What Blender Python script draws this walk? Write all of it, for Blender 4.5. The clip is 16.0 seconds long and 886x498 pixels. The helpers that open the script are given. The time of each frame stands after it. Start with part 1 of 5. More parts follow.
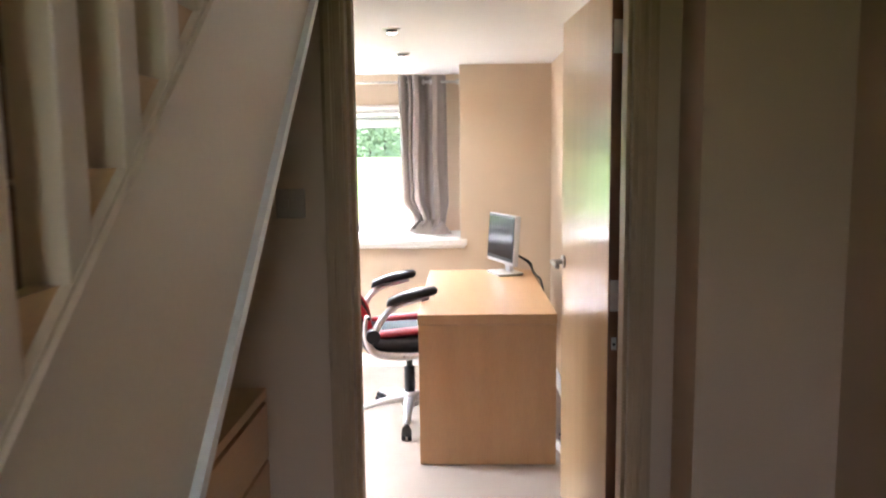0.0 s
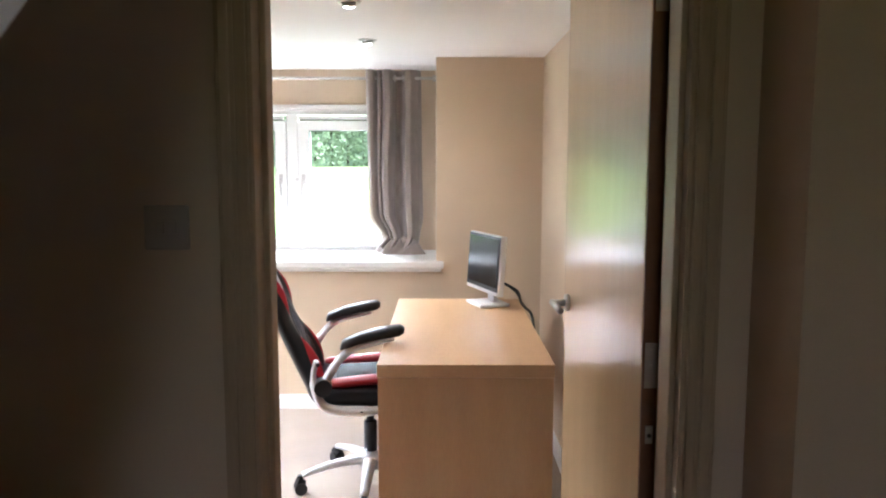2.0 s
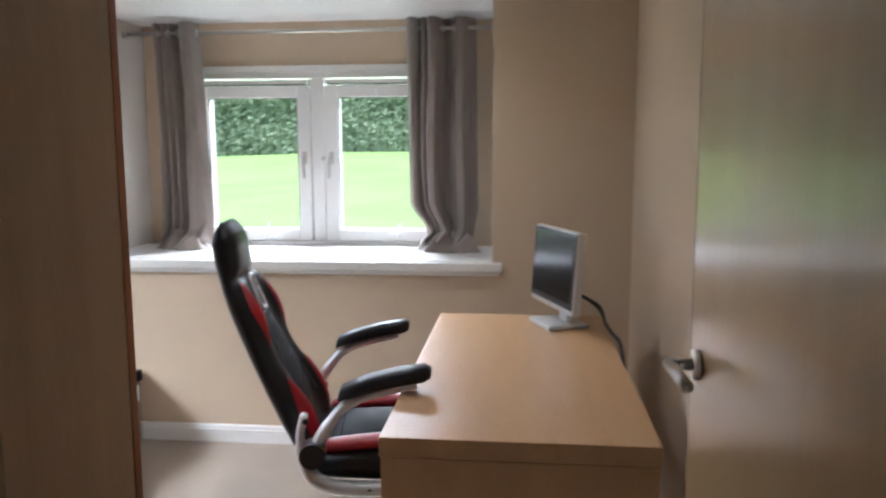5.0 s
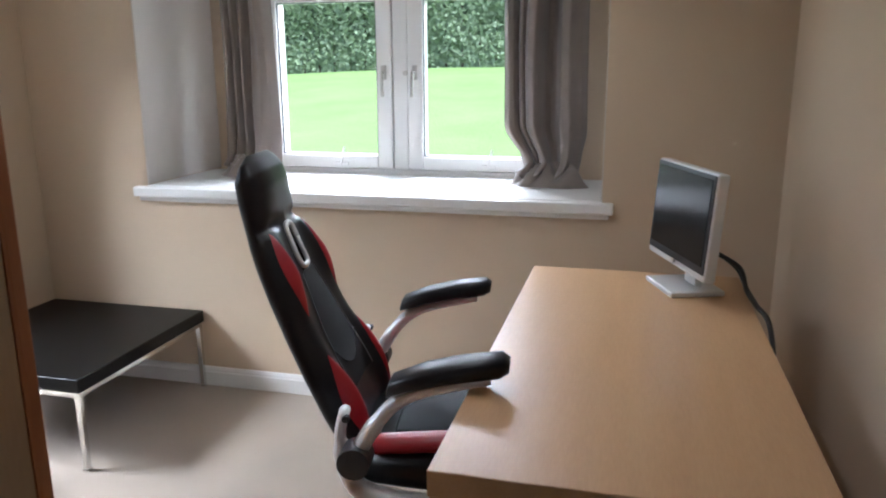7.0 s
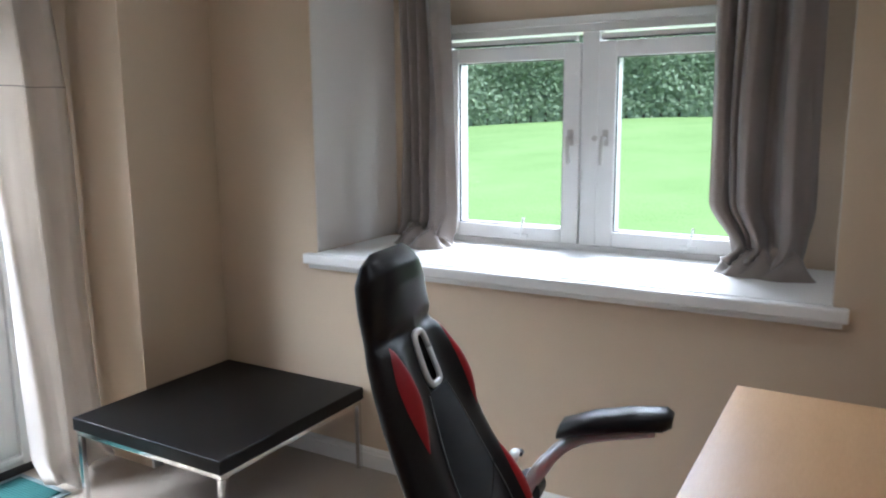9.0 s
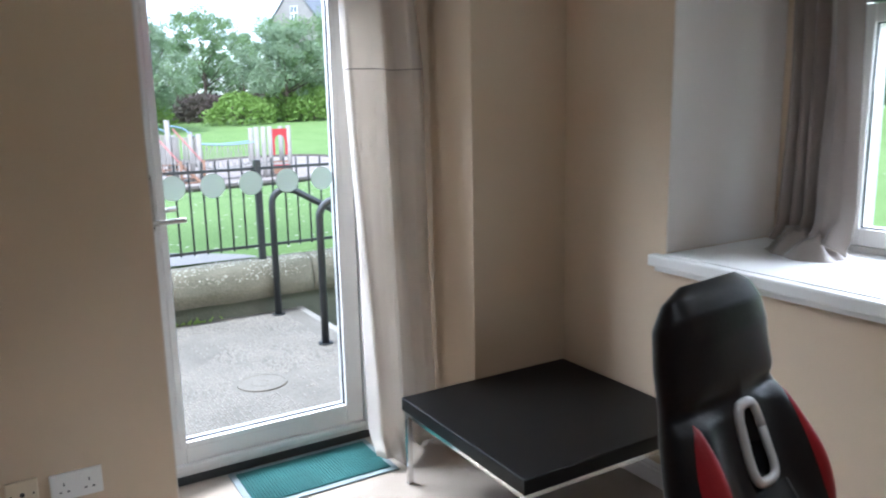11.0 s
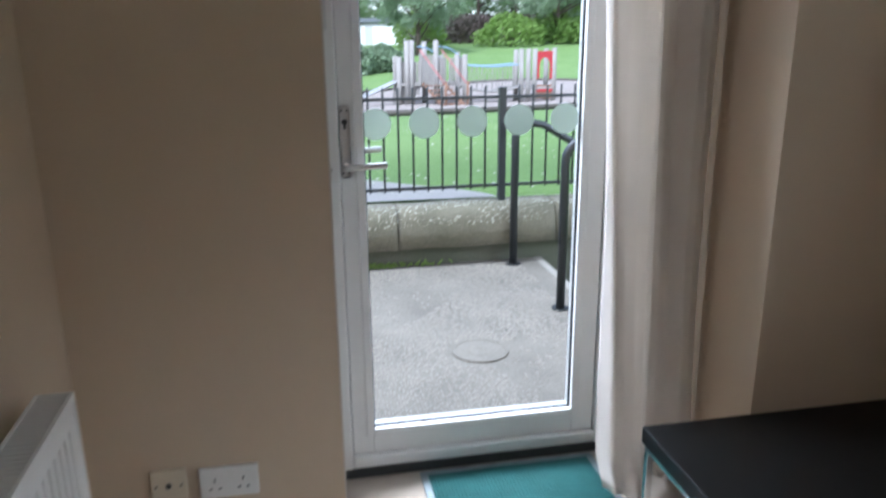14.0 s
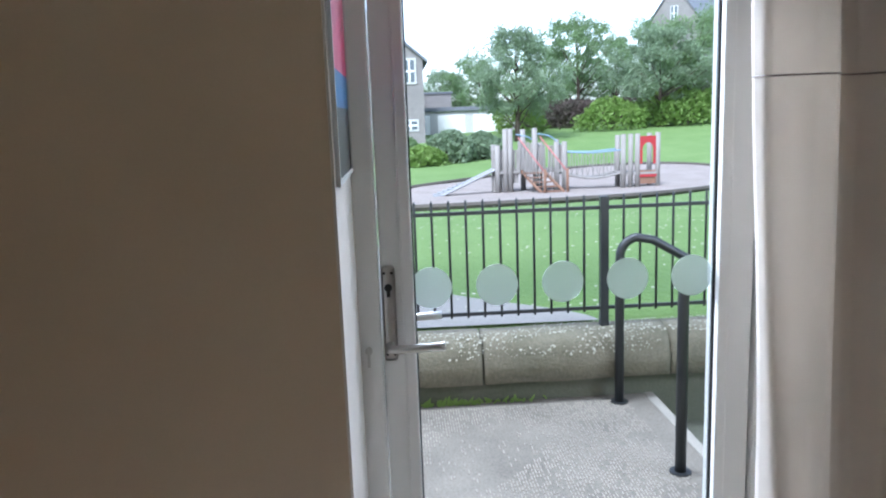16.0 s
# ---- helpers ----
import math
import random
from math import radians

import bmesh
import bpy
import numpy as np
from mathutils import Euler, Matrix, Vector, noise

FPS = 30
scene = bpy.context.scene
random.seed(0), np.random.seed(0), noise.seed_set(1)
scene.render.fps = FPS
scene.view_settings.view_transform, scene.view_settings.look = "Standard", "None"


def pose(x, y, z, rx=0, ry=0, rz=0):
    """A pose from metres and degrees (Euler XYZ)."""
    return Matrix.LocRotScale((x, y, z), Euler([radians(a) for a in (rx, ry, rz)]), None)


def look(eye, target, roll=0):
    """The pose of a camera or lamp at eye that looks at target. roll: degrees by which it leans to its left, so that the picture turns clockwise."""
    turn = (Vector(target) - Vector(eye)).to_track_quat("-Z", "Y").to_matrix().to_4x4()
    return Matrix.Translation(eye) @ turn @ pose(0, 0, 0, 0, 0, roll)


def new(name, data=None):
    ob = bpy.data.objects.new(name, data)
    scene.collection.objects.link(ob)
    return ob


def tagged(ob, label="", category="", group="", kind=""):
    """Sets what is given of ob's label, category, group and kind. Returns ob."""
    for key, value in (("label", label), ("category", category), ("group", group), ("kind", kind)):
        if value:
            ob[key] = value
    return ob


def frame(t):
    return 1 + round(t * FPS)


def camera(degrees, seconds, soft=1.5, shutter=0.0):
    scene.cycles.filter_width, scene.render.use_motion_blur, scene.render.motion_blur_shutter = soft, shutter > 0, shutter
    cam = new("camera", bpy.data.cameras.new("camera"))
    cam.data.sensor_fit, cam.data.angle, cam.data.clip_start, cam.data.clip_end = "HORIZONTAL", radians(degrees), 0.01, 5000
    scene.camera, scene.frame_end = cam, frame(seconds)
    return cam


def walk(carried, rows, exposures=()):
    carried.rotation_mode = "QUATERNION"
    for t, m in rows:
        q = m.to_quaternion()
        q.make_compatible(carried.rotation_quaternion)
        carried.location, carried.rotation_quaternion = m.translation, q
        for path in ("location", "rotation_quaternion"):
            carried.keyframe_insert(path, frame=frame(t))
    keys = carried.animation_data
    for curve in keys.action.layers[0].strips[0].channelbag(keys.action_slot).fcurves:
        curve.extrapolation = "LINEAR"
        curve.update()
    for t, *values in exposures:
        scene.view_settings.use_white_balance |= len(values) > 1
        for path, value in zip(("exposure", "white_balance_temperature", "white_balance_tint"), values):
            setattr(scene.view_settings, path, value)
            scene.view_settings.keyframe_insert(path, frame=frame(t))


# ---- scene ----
cam = camera(60.9, 16.0, soft=2.0, shutter=0.4)
PATH = [
    (0, (0.195, 0.069, 1.465), (0.141, 2.053, 1.219), -0.7),
    (0.5, (0.231, 0.269, 1.473), (0.115, 2.257, 1.285), -0.3),
    (1, (0.235, 0.421, 1.463), (0.078, 2.405, 1.273), -1.0),
    (1.5, (0.214, 0.627, 1.468), (0.185, 2.616, 1.259), -0.1),
    (2, (0.22, 0.829, 1.448), (0.219, 2.818, 1.23), 0.1),
    (2.5, (0.225, 0.958, 1.444), (0.248, 2.943, 1.2), -0.7),
    (3, (0.251, 1.163, 1.46), (0.181, 3.15, 1.243), -1.1),
    (3.5, (0.248, 1.35, 1.446), (0.165, 3.336, 1.22), -0.7),
    (4, (0.227, 1.555, 1.438), (0.255, 3.544, 1.229), -0.5),
    (4.5, (0.236, 1.688, 1.423), (0.253, 3.675, 1.199), -0.6),
    (5, (0.304, 1.845, 1.389), (0.099, 3.819, 1.135), -0.2),
    (5.2, (0.321, 1.889, 1.378), (0.022, 3.842, 1.063), -0.5),
    (7.3, (0.283, 2.509, 1.38), (-0.258, 4.378, 0.916), -0.6),
    (7.5, (0.294, 2.563, 1.409), (-0.351, 4.405, 0.97), -1.8),
    (8, (0.315, 2.656, 1.407), (-0.55, 4.417, 1.022), -1.6),
    (8.2, (0.304, 2.675, 1.417), (-0.572, 4.435, 1.047), -1.4),
    (10.5, (0.191, 3.154, 1.455), (-1.339, 4.397, 1.117), -0.1),
    (11, (0.122, 3.199, 1.442), (-1.565, 4.204, 1.063), -1.2),
    (11.5, (0.03, 3.209, 1.44), (-1.691, 4.153, 1.055), 0.0),
    (12, (-0.078, 3.231, 1.446), (-1.809, 4.148, 1.043), 1.5),
    (12.5, (-0.195, 3.295, 1.444), (-2.025, 4.006, 1.065), 0.3),
    (13, (-0.309, 3.403, 1.451), (-2.221, 3.804, 1.024), 0.2),
    (13.5, (-0.38, 3.431, 1.411), (-2.286, 3.643, 0.845), -1.1),
    (14, (-0.542, 3.533, 1.42), (-2.428, 3.9, 0.861), -0.5),
    (14.5, (-0.69, 3.522, 1.466), (-2.627, 3.942, 1.199), 1.2),
    (15, (-0.826, 3.586, 1.49), (-2.78, 3.908, 1.207), -1.4),
    (15.5, (-0.994, 3.64, 1.526), (-2.965, 3.837, 1.249), -1.8),
    (16, (-1.154, 3.703, 1.522), (-3.121, 3.817, 1.179), -2.1),
]
EXPOSURES = [(0.0, 4.2, 5900, 19), (1.5, 3.85, 5700, 17), (3.0, 3.2, 5650, 15), (5.0, 2.5, 5600, 15), (8.0, 2.3, 5450, 13), (10.5, 1.85, 5350, 12), (11.5, 1.95, 5350, 12), (12.5, 1.75, 5280, 12), (13.5, 1.58, 5280, 12), (16.0, 1.48, 5300, 12)]
walk(cam, [(t, look(eye, target, roll)) for t, eye, target, roll in PATH], EXPOSURES)

# ---- world and light ----
world = bpy.data.worlds.new("sky")
scene.world = world
world.use_nodes = True
wt = world.node_tree
sky = wt.nodes.new("ShaderNodeTexSky")
sky.sky_type = "NISHITA"
sky.sun_disc = False
sky.sun_elevation, sky.sun_rotation = radians(50), radians(120)
sky.air_density, sky.dust_density, sky.ozone_density = 1.0, 1.2, 1.0
wt.nodes["Background"].inputs[1].default_value = 0.15
haze = wt.nodes.new("ShaderNodeHueSaturation")  # thin cloud over the whole sky
haze.inputs["Saturation"].default_value = 0.5
wt.links.new(sky.outputs[0], haze.inputs["Color"])
wt.links.new(haze.outputs[0], wt.nodes["Background"].inputs[0])

sun_data = bpy.data.lights.new("sun", "SUN")
sun_data.energy, sun_data.angle, sun_data.color = 2.2, radians(20), (1.0, 0.96, 0.9)
sun = new("sun", sun_data)
sun.matrix_basis = look((0, 0, 20), (-3.0 * math.sin(radians(120)), -3.0 * math.cos(radians(120)), 20 - 3.0 * math.tan(radians(50))))


def sky_fill_lamp(name, eye, target, w, hgt, power):
    """An added area lamp outside the glass, out of view above an opening, standing in for skylight."""
    d = bpy.data.lights.new(name, "AREA")
    d.shape, d.size, d.size_y, d.energy, d.color = "RECTANGLE", w, hgt, power, (1.0, 1.0, 0.97)
    ob = new(name, d)
    ob.matrix_basis = look(eye, target)
    return ob


sky_fill_lamp("window_fill_lamp", (-0.78, 7.8, 2.85), (-0.78, 3.5, 0.95), 3.4, 1.3, 88)
sky_fill_lamp("door_fill_lamp", (-4.5, 3.6, 3.1), (-2.0, 4.0, 0.9), 3.6, 1.1, 112)


def lamp_light(x, y, z, power):
    """The light of one lit ceiling downlight."""
    d = bpy.data.lights.new("downlight_beam", "SPOT")
    d.energy, d.spot_size, d.spot_blend, d.shadow_soft_size, d.color = power, radians(150), 1.0, 0.02, (1.0, 0.95, 0.88)
    ob = new("downlight_beam", d)
    ob.matrix_basis = pose(x, y, z)
    return ob


ROW = ((-0.157, 4.646), (-0.14, 3.77))  # the row of downlights
for lx, ly in ROW:
    lamp_light(lx, ly, 2.045, 3.2)

# ---- materials ----
def mat(name, color, rough=0.6, metal=0.0, vary=0.12, scale=6.0, fine=120.0, bump=0.1, stretch=(1, 1, 1), coat=0.0, alt=None, spec=0.5, sheen=0.0, dist=0.002):
    """A surface with two scales of variation: broad blotches and fine grain."""
    m = bpy.data.materials.new(name)
    m.use_nodes = True
    t = m.node_tree
    b = t.nodes["Principled BSDF"]
    tc = t.nodes.new("ShaderNodeTexCoord")
    mp = t.nodes.new("ShaderNodeMapping")
    mp.inputs["Scale"].default_value = stretch
    t.links.new(tc.outputs["Object"], mp.inputs[0])
    n1 = t.nodes.new("ShaderNodeTexNoise")
    n1.inputs["Scale"].default_value, n1.inputs["Detail"].default_value = scale, 4
    n2 = t.nodes.new("ShaderNodeTexNoise")
    n2.inputs["Scale"].default_value, n2.inputs["Detail"].default_value = fine, 3
    t.links.new(mp.outputs[0], n1.inputs[0])
    t.links.new(mp.outputs[0], n2.inputs[0])
    mix = t.nodes.new("ShaderNodeMix")
    mix.data_type = "RGBA"
    c2 = alt if alt else tuple(c * (1 - 2 * vary) for c in color)
    mix.inputs[6].default_value = (*color, 1)
    mix.inputs[7].default_value = (*c2, 1)
    rmp = t.nodes.new("ShaderNodeMapRange")
    rmp.inputs[1].default_value, rmp.inputs[2].default_value = 0.3, 0.7
    add = t.nodes.new("ShaderNodeMath")
    add.operation = "MULTIPLY_ADD"
    add.inputs[1].default_value = 0.4
    t.links.new(n2.outputs[0], add.inputs[0])
    sc = t.nodes.new("ShaderNodeMath")
    sc.operation = "MULTIPLY"
    sc.inputs[1].default_value = 0.6
    t.links.new(n1.outputs[0], sc.inputs[0])
    t.links.new(sc.outputs[0], add.inputs[2])
    t.links.new(add.outputs[0], rmp.inputs[0])
    t.links.new(rmp.outputs[0], mix.inputs[0])
    t.links.new(mix.outputs[2], b.inputs["Base Color"])
    b.inputs["Roughness"].default_value = rough
    b.inputs["Metallic"].default_value = metal
    b.inputs["Coat Weight"].default_value = coat
    b.inputs["Coat Roughness"].default_value = 0.12
    b.inputs["Specular IOR Level"].default_value = spec
    b.inputs["Sheen Weight"].default_value = sheen
    if bump:
        bp = t.nodes.new("ShaderNodeBump")
        bp.inputs["Strength"].default_value, bp.inputs["Distance"].default_value = bump, dist
        t.links.new(n2.outputs[0], bp.inputs["Height"])
        t.links.new(bp.outputs[0], b.inputs["Normal"])
    return m


def see_through(m, share):
    """Thin cloth or leaf: part of the light passes and spreads."""
    t = m.node_tree
    b = t.nodes["Principled BSDF"]
    tr = t.nodes.new("ShaderNodeBsdfTranslucent")
    mx = t.nodes.new("ShaderNodeMixShader")
    mx.inputs[0].default_value = share
    t.links.new(b.inputs["Base Color"].links[0].from_socket, tr.inputs[0])
    t.links.new(b.outputs[0], mx.inputs[1])
    t.links.new(tr.outputs[0], mx.inputs[2])
    t.links.new(mx.outputs[0], t.nodes["Material Output"].inputs[0])


def leaf_mat(name, c1, c2):
    """Leaves: each clump a little different, with light passing through."""
    m = mat(name, c1, rough=0.55, alt=c2, scale=0.6, fine=5.0, bump=0)
    see_through(m, 0.5)
    return m


def glass_mat(name):
    m = bpy.data.materials.new(name)
    m.use_nodes = True
    t = m.node_tree
    b = t.nodes["Principled BSDF"]
    b.inputs["Base Color"].default_value = (0.97, 0.99, 0.98, 1)
    b.inputs["Roughness"].default_value = 0.0
    b.inputs["Transmission Weight"].default_value = 1.0
    b.inputs["IOR"].default_value = 1.02
    return m


def glow_mat(name, color, strength):
    m = bpy.data.materials.new(name)
    m.use_nodes = True
    b = m.node_tree.nodes["Principled BSDF"]
    b.inputs["Base Color"].default_value = (*color, 1)
    b.inputs["Emission Color"].default_value = (*color, 1)
    b.inputs["Emission Strength"].default_value = strength
    return m


WALL = mat("wall_paint", (0.62, 0.492, 0.352), rough=0.75, vary=0.035, scale=1.2, fine=260, bump=0.12, dist=0.0008)
CEIL = mat("ceiling_paint", (0.80, 0.79, 0.77), rough=0.85, vary=0.02, scale=1.5, fine=200, bump=0.08, dist=0.0008)
HALLW = mat("hall_paint", (0.58, 0.43, 0.295), rough=0.75, vary=0.035, scale=1.2, fine=260, bump=0.12, dist=0.0008)
GLOSSW = mat("white_gloss_paint", (0.80, 0.79, 0.76), rough=0.3, vary=0.03, scale=3, fine=90, bump=0.06, dist=0.0008)
REVEALW = mat("white_reveal_paint", (0.62, 0.565, 0.51), rough=0.7, vary=0.025, scale=1.4, fine=240, bump=0.1, dist=0.0008)
LININGW = mat("stained_pine_lining", (0.44, 0.31, 0.19), rough=0.45, alt=(0.36, 0.245, 0.145), scale=2, fine=30, stretch=(8, 8, 1), bump=0.05, dist=0.0005)
# cream gloss, warmer in tone than the white gloss
CREAMGLOSS = mat("cream_gloss_paint", (0.72, 0.58, 0.43), rough=0.35, vary=0.04, scale=3, fine=90, bump=0.06, dist=0.0008)
UPVC = mat("white_upvc", (0.80, 0.79, 0.765), rough=0.28, vary=0.015, scale=3, fine=40, bump=0)
CARPET = mat("carpet", (0.46, 0.38, 0.295), rough=0.95, vary=0.10, scale=3.5, fine=420, bump=0.7, sheen=0.3, dist=0.004)
BIRCH = mat("birch_veneer", (0.62, 0.39, 0.20), rough=0.38, alt=(0.54, 0.32, 0.155), scale=2.2, fine=30, bump=0.05, stretch=(7, 1.0, 7), dist=0.0005)
BIRCHV = mat("birch_veneer_upright", (0.60, 0.375, 0.19), rough=0.38, alt=(0.52, 0.31, 0.15), scale=2.2, fine=30, bump=0.05, stretch=(7, 7, 1.0), dist=0.0005)
DOORW = mat("door_veneer", (0.58, 0.40, 0.21), rough=0.3, alt=(0.50, 0.33, 0.16), scale=1.6, fine=22, bump=0.04, stretch=(9, 9, 0.9), coat=0.35, dist=0.0005)
LIPW = mat("dark_hardwood_lipping", (0.20, 0.085, 0.035), rough=0.45, alt=(0.13, 0.05, 0.02), scale=3, fine=40, stretch=(9, 9, 1), dist=0.0005)
ORANGEW = mat("red_pine_edge", (0.36, 0.13, 0.04), rough=0.45, alt=(0.28, 0.09, 0.03), scale=3, fine=40, stretch=(9, 9, 1), dist=0.0005)
CHROME = mat("chrome", (0.75, 0.75, 0.74), rough=0.14, metal=1.0, vary=0.02, bump=0)
STEEL = mat("brushed_steel", (0.60, 0.58, 0.55), rough=0.33, metal=1.0, vary=0.05, bump=0.03, stretch=(1, 1, 8), dist=0.0003)
SILVER = mat("silver_plastic", (0.66, 0.66, 0.655), rough=0.36, metal=0.2, vary=0.03, bump=0.02, dist=0.0003)
BLACKP = mat("black_plastic", (0.018, 0.018, 0.02), rough=0.42, vary=0.05, bump=0.06, dist=0.0004)
LEATHER = mat("black_leatherette", (0.009, 0.009, 0.010), rough=0.34, spec=0.3, alt=(0.015, 0.015, 0.016), scale=14, fine=170, bump=0.25, dist=0.001)
REDL = mat("red_leatherette", (0.36, 0.012, 0.02), rough=0.38, vary=0.1, scale=14, fine=170, bump=0.25, dist=0.001)
GREYF = mat("dark_grey_mesh_fabric", (0.013, 0.0132, 0.0136), rough=0.7, spec=0.25, vary=0.15, scale=40, fine=500, bump=0.4)
SCREEN = mat("dark_screen", (0.008, 0.009, 0.011), rough=0.18, spec=0.2, vary=0.02, bump=0)
TAUPE = mat("taupe_curtain_cloth", (0.27, 0.222, 0.195), rough=0.5, vary=0.06, scale=5, fine=600, bump=0.3, sheen=0.4, dist=0.0006)
CREAM = mat("cream_curtain_cloth", (0.84, 0.78, 0.71), rough=0.42, vary=0.04, scale=5, fine=500, bump=0.3, sheen=0.3, dist=0.0006)
see_through(CREAM, 0.42)
see_through(TAUPE, 0.12)
MATG = mat("green_mat_pile", (0.012, 0.085, 0.078), rough=0.95, vary=0.15, scale=12, fine=300, bump=0.8, dist=0.003)
MATB = mat("grey_mat_edge", (0.20, 0.235, 0.24), rough=0.6, vary=0.06, bump=0.1)
RUBBER = mat("dark_threshold", (0.05, 0.055, 0.055), rough=0.6, vary=0.1, bump=0.1)
CONC = mat("concrete", (0.225, 0.20, 0.165), rough=0.9, alt=(0.11, 0.097, 0.08), scale=3.2, fine=70, bump=0.5, dist=0.004)
STONE = mat("lichen_sandstone", (0.20, 0.178, 0.132), rough=0.92, alt=(0.105, 0.10, 0.066), scale=4, fine=60, bump=0.8, dist=0.008)
LICHEN = mat("pale_lichen", (0.46, 0.45, 0.37), rough=0.95, vary=0.1, bump=0.4)
DSTONE = mat("damp_dark_stone", (0.12, 0.115, 0.09), rough=0.85, alt=(0.075, 0.085, 0.055), scale=3, fine=60, bump=0.7, dist=0.006)
GRASS = mat("lawn", (0.17, 0.25, 0.088), rough=0.9, alt=(0.12, 0.195, 0.058), scale=0.7, fine=22, bump=0.9, dist=0.03, spec=0.2)
GRAVEL = mat("bark_and_gravel", (0.34, 0.295, 0.265), rough=0.95, alt=(0.235, 0.195, 0.17), scale=1.5, fine=30, bump=0.9, dist=0.03)
PATHM = mat("paved_path", (0.31, 0.29, 0.265), rough=0.9, vary=0.1, scale=0.8, fine=30, bump=0.4)
TIMBER = mat("weathered_grey_timber", (0.29, 0.27, 0.25), rough=0.85, alt=(0.20, 0.18, 0.16), scale=2, fine=20, stretch=(8, 8, 1), bump=0.4)
BROWNT = mat("brown_timber", (0.22, 0.12, 0.075), rough=0.8, vary=0.12, scale=2, fine=20, bump=0.3)
FADEDR = mat("faded_red_rail", (0.40, 0.15, 0.14), rough=0.6, vary=0.1, bump=0.1)
REDP = mat("red_painted_board", (0.33, 0.025, 0.03), rough=0.5, vary=0.06, bump=0.05)
BLUEP = mat("pale_blue_rope", (0.22, 0.32, 0.42), rough=0.6, vary=0.06, bump=0.1)
IRON = mat("black_painted_iron", (0.022, 0.024, 0.026), rough=0.42, vary=0.1, scale=20, fine=120, bump=0.15, dist=0.001)
BARK = mat("tree_bark", (0.10, 0.075, 0.055), rough=0.95, vary=0.15, scale=3, fine=20, bump=0.8, dist=0.02)
LEAF_A = leaf_mat("leaves_mid_green", (0.23, 0.32, 0.15), (0.16, 0.25, 0.10))
LEAF_B = leaf_mat("leaves_grey_green", (0.28, 0.35, 0.22), (0.20, 0.275, 0.16))
LEAF_C = leaf_mat("leaves_bright_green", (0.25, 0.36, 0.09), (0.18, 0.29, 0.06))
LEAF_D = leaf_mat("leaves_dark_hedge", (0.25, 0.32, 0.20), (0.20, 0.27, 0.155))
LEAF_R = leaf_mat("leaves_copper", (0.16, 0.11, 0.10), (0.10, 0.10, 0.07))
SSTONE = mat("house_sandstone", (0.24, 0.22, 0.21), rough=0.9, alt=(0.18, 0.165, 0.155), scale=0.8, fine=6, bump=0.4, dist=0.03)
SLATE = mat("slate", (0.16, 0.17, 0.19), rough=0.7, vary=0.1, scale=1, fine=8, bump=0.3, dist=0.02)
RENDERW = mat("pale_render", (0.52, 0.51, 0.49), rough=0.9, vary=0.05, scale=0.6, fine=10, bump=0.2)
GLASS = glass_mat("clear_glass")
FROST = mat("frosted_film", (0.80, 0.85, 0.84), rough=0.6, vary=0.02, scale=8, fine=200, bump=0)
FROST.node_tree.nodes["Principled BSDF"].inputs["Transmission Weight"].default_value = 0.75
FROST.node_tree.nodes["Principled BSDF"].inputs["IOR"].default_value = 1.1
LAMP = glow_mat("lamp_glass", (1.0, 0.95, 0.86), 6.0)
PINK = mat("pink_card", (0.62, 0.05, 0.16), rough=0.35, vary=0.05, bump=0)
BLUEC = mat("blue_card", (0.03, 0.17, 0.42), rough=0.35, vary=0.05, bump=0)
BLACKC = mat("black_card", (0.015, 0.015, 0.018), rough=0.35, vary=0.05, bump=0)
CABLE = mat("black_rubber_cable", (0.012, 0.012, 0.012), rough=0.5, vary=0.05, bump=0)
DARKPANE = mat("dark_window_pane", (0.10, 0.12, 0.14), rough=0.1, vary=0.05, bump=0)


# ---- building blocks ----
def emit(name, bm, material, parent=None, smooth=False):
    me = bpy.data.meshes.new(name)
    bmesh.ops.recalc_face_normals(bm, faces=bm.faces)
    bm.to_mesh(me)
    bm.free()
    for mm in (material if isinstance(material, (list, tuple)) else [material]):
        me.materials.append(mm)
    if smooth:
        for p in me.polygons:
            p.use_smooth = True
    ob = new(name, me)
    if parent:
        ob.parent = parent
    return ob


def thing(name, x, y, z, yaw, label, category, group=""):
    e = new(name)
    e.empty_display_size = 0.1
    e.matrix_basis = pose(x, y, z, 0, 0, yaw)
    tagged(e, label, category, group)
    return e


def add_box(bm, x0, x1, y0, y1, z0, z1, bevel=0.0, m=None, seg=2, index=0):
    before = set(bm.faces)
    r = bmesh.ops.create_cube(bm, size=1)
    vs = r["verts"]
    for v in vs:
        v.co = Vector((x0 + (v.co.x + 0.5) * (x1 - x0), y0 + (v.co.y + 0.5) * (y1 - y0), z0 + (v.co.z + 0.5) * (z1 - z0)))
    if bevel:
        es = list({e for v in vs for e in v.link_edges})
        bmesh.ops.bevel(bm, geom=es, offset=bevel, segments=seg, affect="EDGES", profile=0.6)
    fresh = [f for f in bm.faces if f not in before]
    if index:
        for f in fresh:
            f.material_index = index
    if m is not None:
        for v in {v for f in fresh for v in f.verts}:
            v.co = m @ v.co


def box(name, x0, x1, y0, y1, z0, z1, material, bevel=0.0, parent=None, m=None):
    bm = bmesh.new()
    add_box(bm, x0, x1, y0, y1, z0, z1, bevel, m)
    return emit(name, bm, material, parent)


def boxes(name, rows, material, bevel=0.0, parent=None):
    bm = bmesh.new()
    for r in rows:
        add_box(bm, *r, bevel)
    return emit(name, bm, material, parent)


